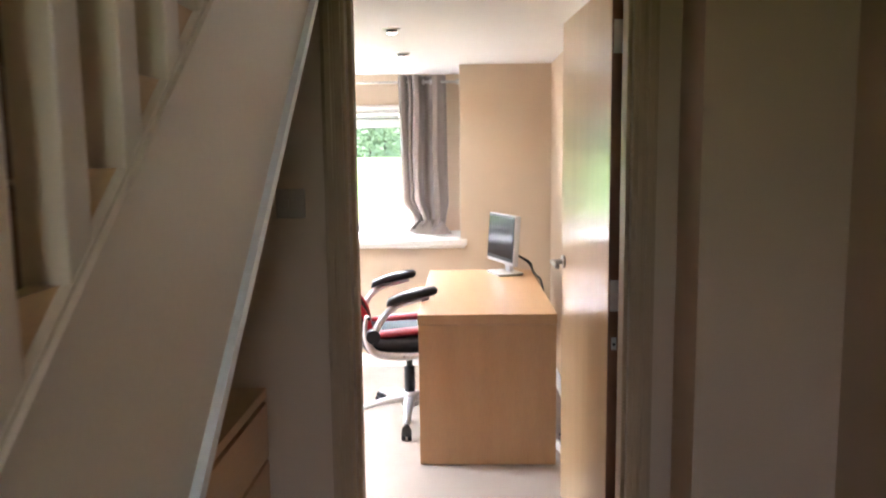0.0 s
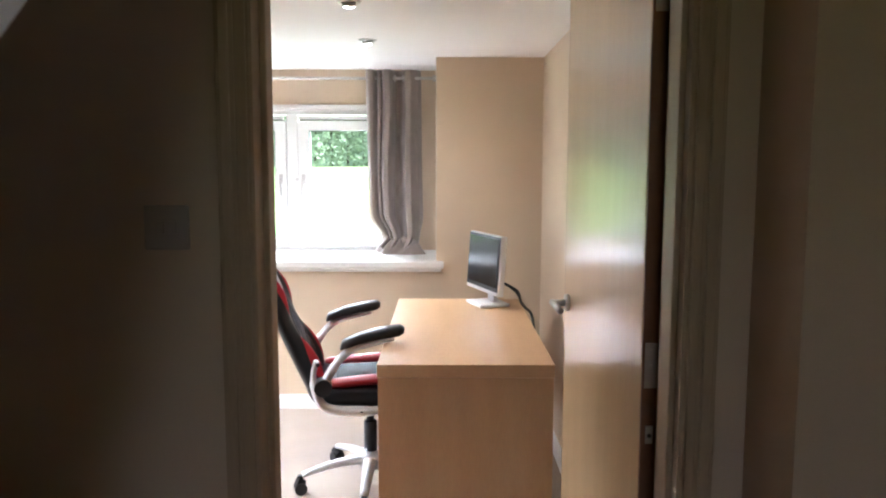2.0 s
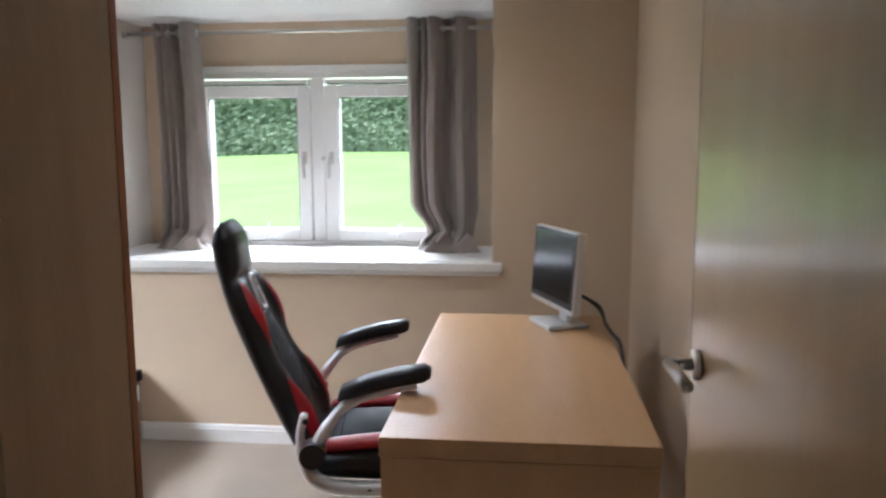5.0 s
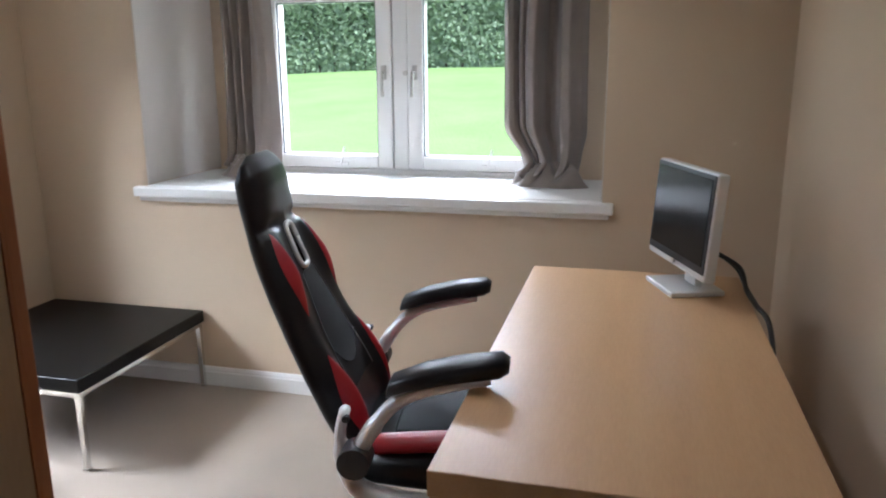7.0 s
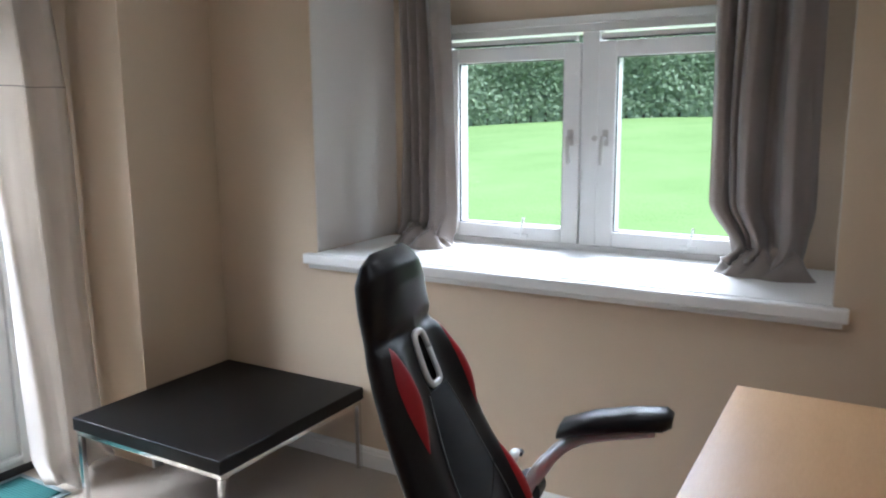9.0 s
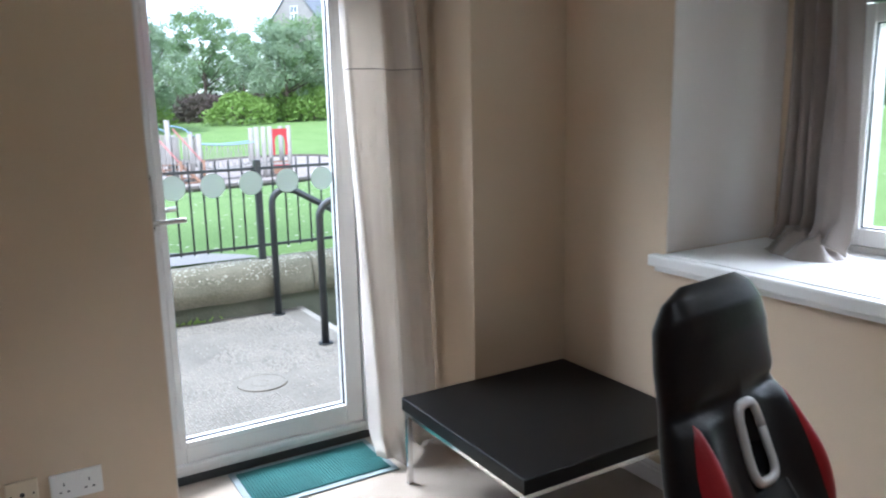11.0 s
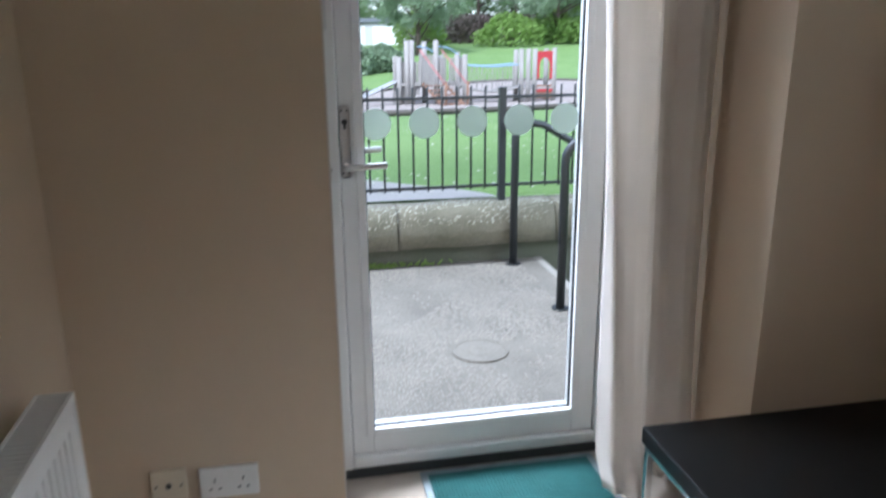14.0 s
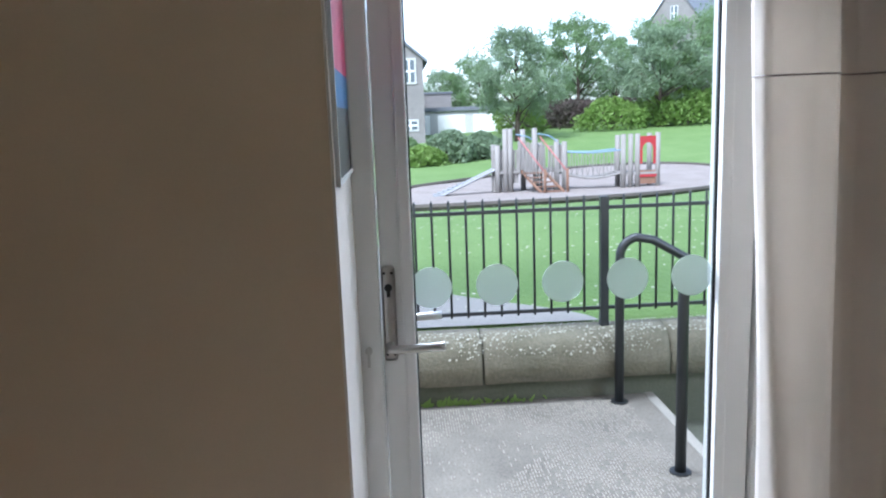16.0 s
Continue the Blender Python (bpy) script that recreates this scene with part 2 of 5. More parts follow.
def add_tube(bm, pts, radius, n=10, cap=True, flat=1.0):
    """A round bar along pts; radius may be a list."""
    pts = [Vector(p) for p in pts]
    rs = radius if isinstance(radius, (list, tuple)) else [radius] * len(pts)
    rings = []
    side = None
    for i, p in enumerate(pts):
        d = (pts[min(i + 1, len(pts) - 1)] - pts[max(i - 1, 0)]).normalized()
        if side is None:
            side = d.cross(Vector((0, 0, 1)))
            if side.length < 0.05:
                side = d.cross(Vector((0, 1, 0)))
        side = (side - d * side.dot(d)).normalized()
        up = side.cross(d)
        rings.append([bm.verts.new(p + side * math.cos(2 * math.pi * k / n) * rs[i] + up * math.sin(2 * math.pi * k / n) * rs[i] * flat) for k in range(n)])
    for a, b in zip(rings, rings[1:]):
        for k in range(n):
            bm.faces.new((a[k], a[(k + 1) % n], b[(k + 1) % n], b[k]))
    if cap:
        bm.faces.new(rings[0])
        bm.faces.new(rings[-1])


def tube(name, pts, radius, material, parent=None, n=10, flat=1.0):
    bm = bmesh.new()
    add_tube(bm, pts, radius, n, True, flat)
    return emit(name, bm, material, parent, True)


def smooth_path(pts, per=6):
    pts = [Vector(p) for p in pts]
    out = []
    for i in range(len(pts) - 1):
        p0, p1, p2, p3 = pts[max(i - 1, 0)], pts[i], pts[i + 1], pts[min(i + 2, len(pts) - 1)]
        for k in range(per):
            t = k / per
            out.append(0.5 * ((2 * p1) + (p2 - p0) * t + (2 * p0 - 5 * p1 + 4 * p2 - p3) * t * t + (3 * p1 - p0 - 3 * p2 + p3) * t ** 3))
    out.append(pts[-1])
    return out


def add_disc(bm, c, axis, r, h, n=20):
    axis = Vector(axis).normalized()
    add_tube(bm, [Vector(c) - axis * h / 2, Vector(c) + axis * h / 2], r, n)


def structure(ob, label=""):
    return tagged(ob, label, kind="structure")


# ---- the room ----
CEILING = 2.07
structure(box("floor", -2.9, 1.4, -1.6, 6.0, -0.2, 0.0, CARPET), "pale beige fitted carpet, evenly worn")
structure(boxes("ceiling", [(-2.9, 0.95, 2.42, 5.95, CEILING, CEILING + 0.2)], CEIL), "flat white painted plaster ceiling")

# wall with the window, cut by a deep splayed recess
structure(boxes("wall_north", [
    (-2.9, -1.745, 5.24, 5.95, 0, CEILING), (0.18, 0.95, 5.24, 5.95, 0, CEILING),
    (-1.745, 0.18, 5.24, 5.95, 0, 0.835), (-1.49, -0.045, 5.80, 5.95, 1.82, CEILING),
    (-1.745, -1.49, 5.85, 5.95, 0.835, CEILING), (-0.045, 0.18, 5.85, 5.95, 0.835, CEILING)], WALL), "beige painted plaster wall with a deep window recess")
# wall with the glazed door
structure(boxes("wall_west", [
    (-2.9, -2.30, 2.42, 3.605, 0, CEILING), (-2.9, -2.30, 4.78, 5.24, 0, CEILING),
    (-2.9, -2.72, 4.545, 4.78, 0, CEILING), (-2.9, -2.72, 3.605, 4.545, 2.045, CEILING)], WALL), "beige painted plaster wall with a deep door recess")
structure(boxes("wall_east", [(0.795, 0.95, 2.42, 5.24, 0, CEILING)], WALL), "beige painted plaster wall beside the desk")
structure(boxes("wall_radiator", [(-2.30, -1.02, 2.42, 2.98, 0, CEILING)], WALL), "beige painted plaster wall behind the radiator")
structure(boxes("wall_south", [
    (-1.25, -0.165, 2.28, 2.42, 0, 2.45), (0.71, 0.82, 2.28, 2.42, 0, 2.45), (-0.165, 0.71, 2.28, 2.42, 2.02, 2.45),
    (0.82, 1.36, 2.07, 2.42, 0, 2.45)], HALLW), "beige painted wall between hall and room")
structure(boxes("window_reveal", [(-1.745, -1.7405, 5.243, 5.845, 0.901, CEILING - 0.001), (0.1755, 0.18, 5.243, 5.845, 0.901, CEILING - 0.001)], REVEALW), "white painted sides of the window recess")
structure(box("door_reveal", -2.715, -2.303, 3.605, 3.6095, 0.001, 2.044, REVEALW), "white painted side of the door recess")
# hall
# the small opening is out of view, added to let daylight onto the stair
structure(boxes("wall_hall_east", [(1.21, 1.36, -1.6, 1.0, 0, 2.45), (1.21, 1.36, 1.25, 2.07, 0, 2.45), (1.21, 1.36, 1.0, 1.25, 0, 1.81), (1.21, 1.36, 1.0, 1.25, 1.95, 2.45)], HALLW), "beige painted hall wall with an added unseen opening for daylight")
structure(boxes("wall_hall_west", [(-1.4, -1.25, -1.6, 2.28, 0, 2.45)], HALLW), "beige painted hall wall behind the stair")
# end wall behind the start, with an opening added to brighten the hall
structure(boxes("wall_hall_south", [(-1.4, 0.25, -1.75, -1.6, 0, 2.45), (0.6, 1.36, -1.75, -1.6, 0, 2.45), (0.25, 0.6, -1.75, -1.6, 0, 0.8), (0.25, 0.6, -1.75, -1.6, 1.9, 2.45)], HALLW), "unseen hall end wall with an added opening for daylight")
structure(boxes("ceiling_hall", [(-1.4, 1.36, -1.75, 2.42, 2.45, 2.6)], CEIL), "plain white hall ceiling")


# skirting: a plinth with a rounded top and a step
def skirting(name, p, q, normal):
    p, q, normal = Vector(p), Vector(q), Vector(normal)
    prof = [(0, 0), (0.016, 0), (0.016, 0.062), (0.012, 0.068), (0.012, 0.074), (0.006, 0.084), (0, 0.086)]
    bm = bmesh.new()
    rings = [[bm.verts.new(e + normal * a + Vector((0, 0, b))) for a, b in prof] for e in (p, q)]
    for k in range(len(prof)):
        k2 = (k + 1) % len(prof)
        bm.faces.new((rings[0][k], rings[0][k2], rings[1][k2], rings[1][k]))
    bm.faces.new(rings[0])
    bm.faces.new(rings[1])
    return structure(emit(name, bm, GLOSSW), "white gloss moulded skirting board")


skirting("baseboard", (-2.30, 5.24, 0), (0.795, 5.24, 0), (0, -1, 0))
skirting("baseboard", (-2.30, 3.0, 0), (-2.30, 3.605, 0), (1, 0, 0))
skirting("baseboard", (-2.30, 4.78, 0), (-2.30, 5.22, 0), (1, 0, 0))
skirting("baseboard", (-2.28, 2.98, 0), (-1.02, 2.98, 0), (0, 1, 0))
skirting("baseboard", (0.795, 2.45, 0), (0.795, 5.22, 0), (-1, 0, 0))
skirting("baseboard", (1.21, -1.6, 0), (1.21, 2.07, 0), (-1, 0, 0))
skirting("baseboard", (0.82, 2.07, 0), (1.19, 2.07, 0), (0, -1, 0))

# window board
bm = bmesh.new()
add_box(bm, -1.79, 0.222, 5.195, 5.238, 0.852, 0.895, 0.008)
add_box(bm, -1.742, 0.177, 5.23, 5.79, 0.856, 0.899, 0.004)
add_box(bm, -1.775, 0.207, 5.215, 5.24, 0.832, 0.853, 0.006)
structure(emit("windowsill", bm, GLOSSW), "white gloss painted deep window board with rounded nosing")


def window(x0, x1, z0, z1, y):
    """A two-light casement: outer frame, mullion, two sashes with panes, handles and stays."""
    e = thing("window_1", (x0 + x1) / 2, y, z0, 0, "white double casement window with two closed sashes and steel handles", "window")
    w, h = x1 - x0, z1 - z0
    a, b = -w / 2, w / 2
    boxes("frame", [(a, a + 0.045, -0.05, 0.05, 0, h), (b - 0.045, b, -0.05, 0.05, 0, h), (a + 0.045, b - 0.045, -0.05, 0.05, 0, 0.03),
                    (a + 0.045, b - 0.045, -0.05, 0.05, h - 0.035, h), (-0.035, 0.035, -0.05, 0.05, 0.03, h - 0.035)], UPVC, 0.004, e)
    box("trim", a - 0.04, b + 0.04, -0.06, -0.04, h - 0.004, h + 0.03, UPVC, 0.006, e)
    for sx, (p, q) in ((-1, (a + 0.045, -0.035)), (1, (0.035, b - 0.045))):
        p, q = p + 0.003, q - 0.003
        s0, s1, t = 0.033, h - 0.075, 0.072
        boxes("sash", [(p, p + t, -0.062, 0.03, s0, s1), (q - t, q, -0.062, 0.03, s0, s1), (p + t, q - t, -0.062, 0.03, s0, s0 + 0.062), (p + t, q - t, -0.062, 0.03, s1 - t + 0.01, s1)], UPVC, 0.006, e)
        boxes("gasket", [(p + t, p + t + 0.004, -0.05, -0.04, s0 + 0.062, s1 - 0.062), (q - t - 0.004, q - t, -0.05, -0.04, s0 + 0.062, s1 - 0.062),
                         (p + t, q - t, -0.05, -0.04, s0 + 0.062, s0 + 0.066), (p + t, q - t, -0.05, -0.04, s1 - 0.066, s1 - 0.062)], BLACKP, 0, e)
        g = box("pane", p + t - 0.004, q - t + 0.004, -0.012, -0.006, s0 + 0.056, s1 - 0.058, GLASS, 0, e)
        g.visible_shadow = False
        box("trickle_vent", p + 0.01, q - 0.01, -0.075, -0.05, s1 + 0.006, s1 + 0.028, UPVC, 0.004, e)
        box("vent_slot", p + 0.02, q - 0.02, -0.077, -0.074, s1 + 0.003, s1 + 0.0075, BLACKP, 0, e)
        hx = (q - 0.036) if sx < 0 else (p + 0.036)
        hz = (s0 + s1) / 2 + 0.03
        bm = bmesh.new()
        add_box(bm, hx - 0.012, hx + 0.012, -0.072, -0.06, hz - 0.03, hz + 0.035, 0.004)
        add_tube(bm, [(hx, -0.07, hz), (hx, -0.1, hz)], 0.007)
        add_tube(bm, smooth_path([(hx, -0.098, hz + 0.008), (hx - 0.004 * sx, -0.108, hz - 0.04), (hx - 0.006 * sx, -0.104, hz - 0.105)], 4), [0.009] * 4 + [0.008] * 4 + [0.006])
        emit("handle", bm, STEEL, e, True)
        if sx > 0:
            bm = bmesh.new()
            add_disc(bm, (hx - 0.045, -0.064, hz), (0, 1, 0), 0.011, 0.01)
            emit("lock", bm, STEEL, e)
        mx = (p + q) / 2 + 0.06
        bm = bmesh.new()
        add_box(bm, mx - 0.035, mx + 0.035, -0.072, -0.062, s0 + 0.012, s0 + 0.03, 0.003)
        add_tube(bm, [(mx, -0.075, s0 + 0.02), (mx + 0.012, -0.082, s0 + 0.05), (mx + 0.02, -0.075, s0 + 0.10)], 0.005, 8)
        emit("stay", bm, UPVC, e)
    return e


window(-1.485, -0.05, 0.889, 1.815, 5.84)


def gathered_curtain(name, label, x0, x1, y, z0, z1, folds, depth, material, pull, seed, puddle=0.0, axis="x", rows=52, cols=150, shape=None, lean=0.0, seam=None):
    """Cloth hanging in folds. pull(v): (shift of the edges at height fraction v) as a pair."""
    rnd = random.Random(seed)
    ph = [rnd.uniform(0, 6.28) for _ in range(6)]
    bm = bmesh.new()
    grid = []
    for j in range(rows + 1):
        v = j / rows
        z = z0 + (z1 - z0) * v
        l, r = pull(v)
        row = []
        for i in range(cols + 1):
            u = i / cols
            wob = 0.02 * math.sin(3.1 * v + ph[0]) + 0.008 * math.sin(7 * v + ph[1] + 5 * u)
            a = 2 * math.pi * folds * (u + 0.045 * math.sin(7.1 * u + ph[5]) + 0.02 * math.sin(16 * u + ph[0]) + wob * (1 - v) * 0.9)
            amp = depth * (0.75 + 0.25 * math.sin(ph[2] + 9 * u)) * (0.6 + 0.4 * min(1, (1 - v) * 2 + 0.4))
            off = amp * (math.sin(a) + 0.25 * math.sin(2.3 * a + ph[3] + 2 * v))
            if shape:
                uu = u + 0.025 * math.sin(3.2 * v + ph[0]) * math.sin(math.pi * u) + 0.012 * math.sin(9 * v + ph[1]) * math.sin(math.pi * u)
                uu += 0.02 * math.sin(6 * v + 9 * u + ph[2]) * (1 - v)
                off = depth * sum(float(np.interp(uu + d, shape[0], shape[1])) for d in (-0.014, -0.007, 0.0, 0.007, 0.014)) / 5 * (0.8 + 0.2 * math.sin(4 * v + ph[4] + 4 * u)) + 0.003 * math.sin(11 * u + 5 * v + ph[3])
                off -= lean * (1 - v) ** 2 * (1 - 0.6 * u)
                amp = 0.0
            along = (x0 + l) + (x1 + r - x0 - l) * u + 0.25 * amp * math.cos(a + ph[4])
            low = max(0.0, 1 - (z - z0) / 0.13) if puddle else 0.0
            off += -puddle * low * (0.6 + 0.8 * math.sin(11 * u + ph[5]) ** 2)
            zz = z
            if low:
                zz = z0 + 0.006 + (z - z0) * (0.5 + 0.5 * math.sin(13 * u + ph[1]) ** 2) + 0.045 * low * abs(math.sin(8 * u + ph[0]))
            row.append(bm.verts.new((along, y + off, zz) if axis == "x" else (y - off, along, zz)))
        grid.append(row)
    for j in range(rows):
        for i in range(cols):
            bm.faces.new((grid[j][i], grid[j][i + 1], grid[j + 1][i + 1], grid[j + 1][i]))
    edge = [[q.co.copy() for q in row] for row in grid]
    e = new(name)
    tagged(e, label, "curtain", "curtains")
    ob = emit("cloth", bm, material, e, True)
    s = ob.modifiers.new("thickness", "SOLIDIFY")
    s.thickness = 0.003
    if seam:
        j = round((seam - z0) / (z1 - z0) * rows)
        d = Vector((0, -0.003, 0)) if axis == "x" else Vector((0.003, 0, 0))
        tube("seam", [p + d for p in edge[j]], 0.002, TAUPE, e, 6)
    return e


def ease(a, b, v):
    t = max(0.0, min(1.0, (v - a) / (b - a)))
    return t * t * (3 - 2 * t)


DEEP = ([0, 0.05, 0.12, 0.17, 0.22, 0.27, 0.32, 0.40, 0.45, 0.50, 0.58, 0.63, 0.70, 0.80, 0.88, 0.94, 1.0],
        [-0.1, -0.7, -0.5, 0.6, -0.5, 0.1, -0.8, -0.9, -0.3, 1.0, 1.1, 0.7, -0.5, -0.7, -0.1, 0.2, 0.9])
SOFT = ([0, 0.10, 0.18, 0.25, 0.33, 0.40, 0.46, 0.52, 0.60, 0.75, 0.88, 1.0],
        [0.6, -0.4, 0.5, -0.3, 0.7, -0.2, 0.6, 1.0, -0.3, -0.9, -0.7, 0.2])
right_curtain = gathered_curtain("curtain", "taupe eyelet curtain gathered open and puddled on the windowsill", -0.265, 0.075, 5.63, 0.902, 2.045, 4.6, 0.062, TAUPE,
                                 lambda v: (0.02 * (1 - v) + 0.10 * (1 - ease(0.06, 0.22, v)) - 0.05 * (1 - ease(0.0, 0.08, v)), 0.015 * (1 - v) - 0.03 * (1 - ease(0.05, 0.2, v))), 3, 0.03, shape=DEEP, lean=0.05)
left_curtain = gathered_curtain("curtain", "taupe eyelet curtain gathered open and puddled on the windowsill", -1.585, -1.335, 5.63, 0.902, 2.045, 3.6, 0.055, TAUPE,
                                lambda v: (0.03 * (1 - v), 0.06 * (1 - v) - 0.02 * (1 - ease(0.03, 0.15, v))), 8, 0.03, shape=SOFT, lean=0.05)

def bunched_hem(parent, x0, x1, y, z, seed):
    """Surplus cloth lying on the sill in turned-over folds."""
    rnd = random.Random(seed)
    cx, rx, ry = (x0 + x1) / 2, (x1 - x0) / 2, 0.095
    p1, p2 = rnd.uniform(0, 6.28), rnd.uniform(0, 6.28)
    bm = bmesh.new()
    rings = []
    for i in range(17):
        r = i / 16
        ring = []
        for k in range(96):
            a = 2 * math.pi * k / 96
            swirl = a + 0.7 * r
            fold = 1 - abs(math.sin(3.5 * swirl + p1 + 1.3 * math.sin(2 * a + p2)))
            lip = 1 + 0.12 * math.sin(3 * a + p1) + 0.06 * math.sin(7 * a + p2)
            h = 0.06 * (1 - r) ** 1.2 + 0.06 * fold * math.sin(math.pi * min(1, r * 1.02)) ** 0.7 + 0.018 * noise.noise((4 * r * math.cos(a) + seed, 4 * r * math.sin(a), 1.0)) * (1 - r) + 0.012 * (1 - r ** 6)
            ring.append(bm.verts.new((cx + rx * r * lip * math.cos(a), y + ry * r * lip * math.sin(a), z + max(0.001, h))))
        rings.append(ring)
    for a, b in zip(rings, rings[1:]):
        for k in range(96):
            bm.faces.new((a[k], a[(k + 1) % 96], b[(k + 1) % 96], b[k]))
    bmesh.ops.remove_doubles(bm, verts=bm.verts, dist=0.0004)
    ob = emit("bunched_hem", bm, TAUPE, parent, True)
    return ob


bunched_hem(right_curtain, -0.20, 0.11, 5.585, 0.899, 5)
bunched_hem(left_curtain, -1.57, -1.29, 5.585, 0.899, 6)

pole = thing("curtain_pole", 0, 5.63, 1.995, 0, "thin brushed steel curtain pole under the recess ceiling", "curtain pole")
tube("rod", [(-1.735, 0, 0), (0.172, 0, 0)], 0.0095, STEEL, pole, 12)
for ex in (-1.725, 0.162):
    bm = bmesh.new()
    add_disc(bm, (ex, 0, 0), (1, 0, 0), 0.019, 0.02)
    emit("end_socket", bm, STEEL, pole)
for x0, n in ((-1.55, 5), (-0.24, 6)):
    for k in range(n):
        bm = bmesh.new()
        add_disc(bm, (x0 + k * 0.052, 0, 0), (1, 0.25, 0), 0.021, 0.008, 16)
        emit("eyelet", bm, STEEL, pole)


def glazed_door():
    e = thing("door_1", -2.78, 4.07, 0, 0, "closed white full-height glazed door with a lever handle and a row of frosted dots", "door")
    y0, y1 = -0.465, 0.465
    boxes("frame", [(-0.04, 0.05, y0, y0 + 0.05, 0.036, 2.04), (-0.04, 0.05, y1 - 0.05, y1, 0.036, 2.04), (-0.04, 0.05, y0 + 0.05, y1 - 0.05, 1.985, 2.04), (-0.04, 0.045, y0 + 0.05, y1 - 0.05, 0.036, 0.054)], UPVC, 0.005, e)
    l0, l1, zb, zt = y0 + 0.053, y1 - 0.053, 0.055, 1.98
    p0, p1, q0, q1 = -0.345, 0.335, 0.168, 1.915
    boxes("leaf", [(-0.03, 0.035, l0, p0, zb, zt), (-0.03, 0.035, p1, l1, zb, zt), (-0.03, 0.035, p0, p1, zb, q0), (-0.03, 0.035, p0, p1, q1, zt)], UPVC, 0.004, e)
    boxes("glazing_bead", [(0.02, 0.043, p0 - 0.022, p0 + 0.004, q0 - 0.02, q1 + 0.02), (0.02, 0.043, p1 - 0.004, p1 + 0.022, q0 - 0.02, q1 + 0.02),
                           (0.02, 0.043, p0 + 0.004, p1 - 0.004, q0 - 0.022, q0 + 0.004), (0.02, 0.043, p0 + 0.004, p1 - 0.004, q1 - 0.004, q1 + 0.022)], UPVC, 0.005, e)
    box("weather_bar", 0.035, 0.06, l0, l1, 0.06, 0.085, UPVC, 0.006, e)
    boxes("gasket", [(0.012, 0.02, p0, p0 + 0.008, q0, q1), (0.012, 0.02, p1 - 0.008, p1, q0, q1), (0.012, 0.02, p0, p1, q0, q0 + 0.008)], BLACKP, 0, e)
    g = box("pane", 0.0, 0.006, p0 - 0.004, p1 + 0.004, q0 - 0.004, q1 + 0.004, GLASS, 0, e)
    g.visible_shadow = False
    for k in range(5):
        bm = bmesh.new()
        add_disc(bm, (0.0075, -0.303 + k * 0.1468, 1.154), (1, 0, 0), 0.0465, 0.002, 36)
        emit("frosted_dot", bm, FROST, e)
    bm = bmesh.new()
    hy = -0.396
    add_box(bm, 0.0355, 0.047, hy - 0.0155, hy + 0.0155, 1.005, 1.215, 0.012, seg=3)
    emit("handle_plate", bm, STEEL, e)
    bm = bmesh.new()
    add_tube(bm, [(0.046, hy, 1.04), (0.085, hy, 1.04)], 0.0095, 12)
    add_tube(bm, smooth_path([(0.08, hy - 0.004, 1.04), (0.09, hy + 0.04, 1.043), (0.088, hy + 0.115, 1.045)], 5), 0.0095, 12)
    emit("lever", bm, STEEL, e, True)
    bm = bmesh.new()
    add_disc(bm, (0.047, hy, 1.168), (1, 0, 0), 0.0085, 0.006)
    add_box(bm, 0.044, 0.05, hy - 0.004, hy + 0.004, 1.148, 1.168)
    for dz in (1.02, 1.2):
        for dy in (-0.008, 0.008):
            add_disc(bm, (0.0475, hy + dy, dz), (1, 0, 0), 0.0033, 0.002, 8)
    emit("keyhole", bm, BLACKP, e)
    bm = bmesh.new()
    add_tube(bm, [(-0.045, hy, 1.06), (-0.09, hy, 1.06), (-0.095, hy + 0.02, 1.06), (-0.093, hy + 0.12, 1.065)], 0.0095, 10)
    emit("outer_lever", bm, STEEL, e, True)
    bm = bmesh.new()
    add_disc(bm, (0.053, -0.444, 1.032), (1, 0, 0), 0.008, 0.012)
    add_box(bm, 0.058, 0.075, -0.4455, -0.4425, 1.026, 1.038, 0.001)
    add_box(bm, 0.068, 0.072, -0.447, -0.441, 1.0, 1.028, 0.001)
    emit("frame_lock_key", bm, STEEL, e)
    return e


glazed_door()
structure(box("threshold_strip", -2.82, -2.735, 3.612, 4.535, 0.0, 0.035, RUBBER, 0.002), "dark rubber strip before the glazed door")

DRAPE = ([0, 0.015, 0.05, 0.15, 0.28, 0.40, 0.47, 0.52, 0.60, 0.68, 0.73, 0.78, 0.86, 0.94, 1.0],
         [0.5, -0.3, -0.55, -0.66, -0.7, -0.55, -0.1, 0.55, 0.6, 0.5, 0.1, -0.4, -0.5, -0.3, 0.5])
gathered_curtain("curtain", "full-length cream curtain drawn beside the glazed door, with a stitched seam", 4.405, 4.735, -2.60, 0.004, 2.05, 2.5, 0.085, CREAM,
                 lambda v: (0.012 * math.sin(5 * v), 0.03 * (1 - v) - 0.03 * ease(0.75, 1.0, v)), 21, 0.05, "y", shape=DRAPE, lean=0.12, seam=1.588)

dm = thing("door_mat", -2.555, 4.17, 0.0, 0, "dark green ribbed door mat with a grey rubber border", "door mat")
bm = bmesh.new()
add_box(bm, -0.165, 0.165, -0.30, 0.30, 0.0, 0.008, 0.003)
emit("border", bm, MATB, dm)
bm = bmesh.new()
for k in range(46):
    yy = -0.27 + k * 0.012
    add_box(bm, -0.135, 0.135, yy - 0.0045, yy + 0.0045, 0.006, 0.0135, 0.002, seg=1)
add_box(bm, -0.137, 0.137, -0.275, 0.275, 0.005, 0.0105)
emit("pile", bm, MATG, dm)


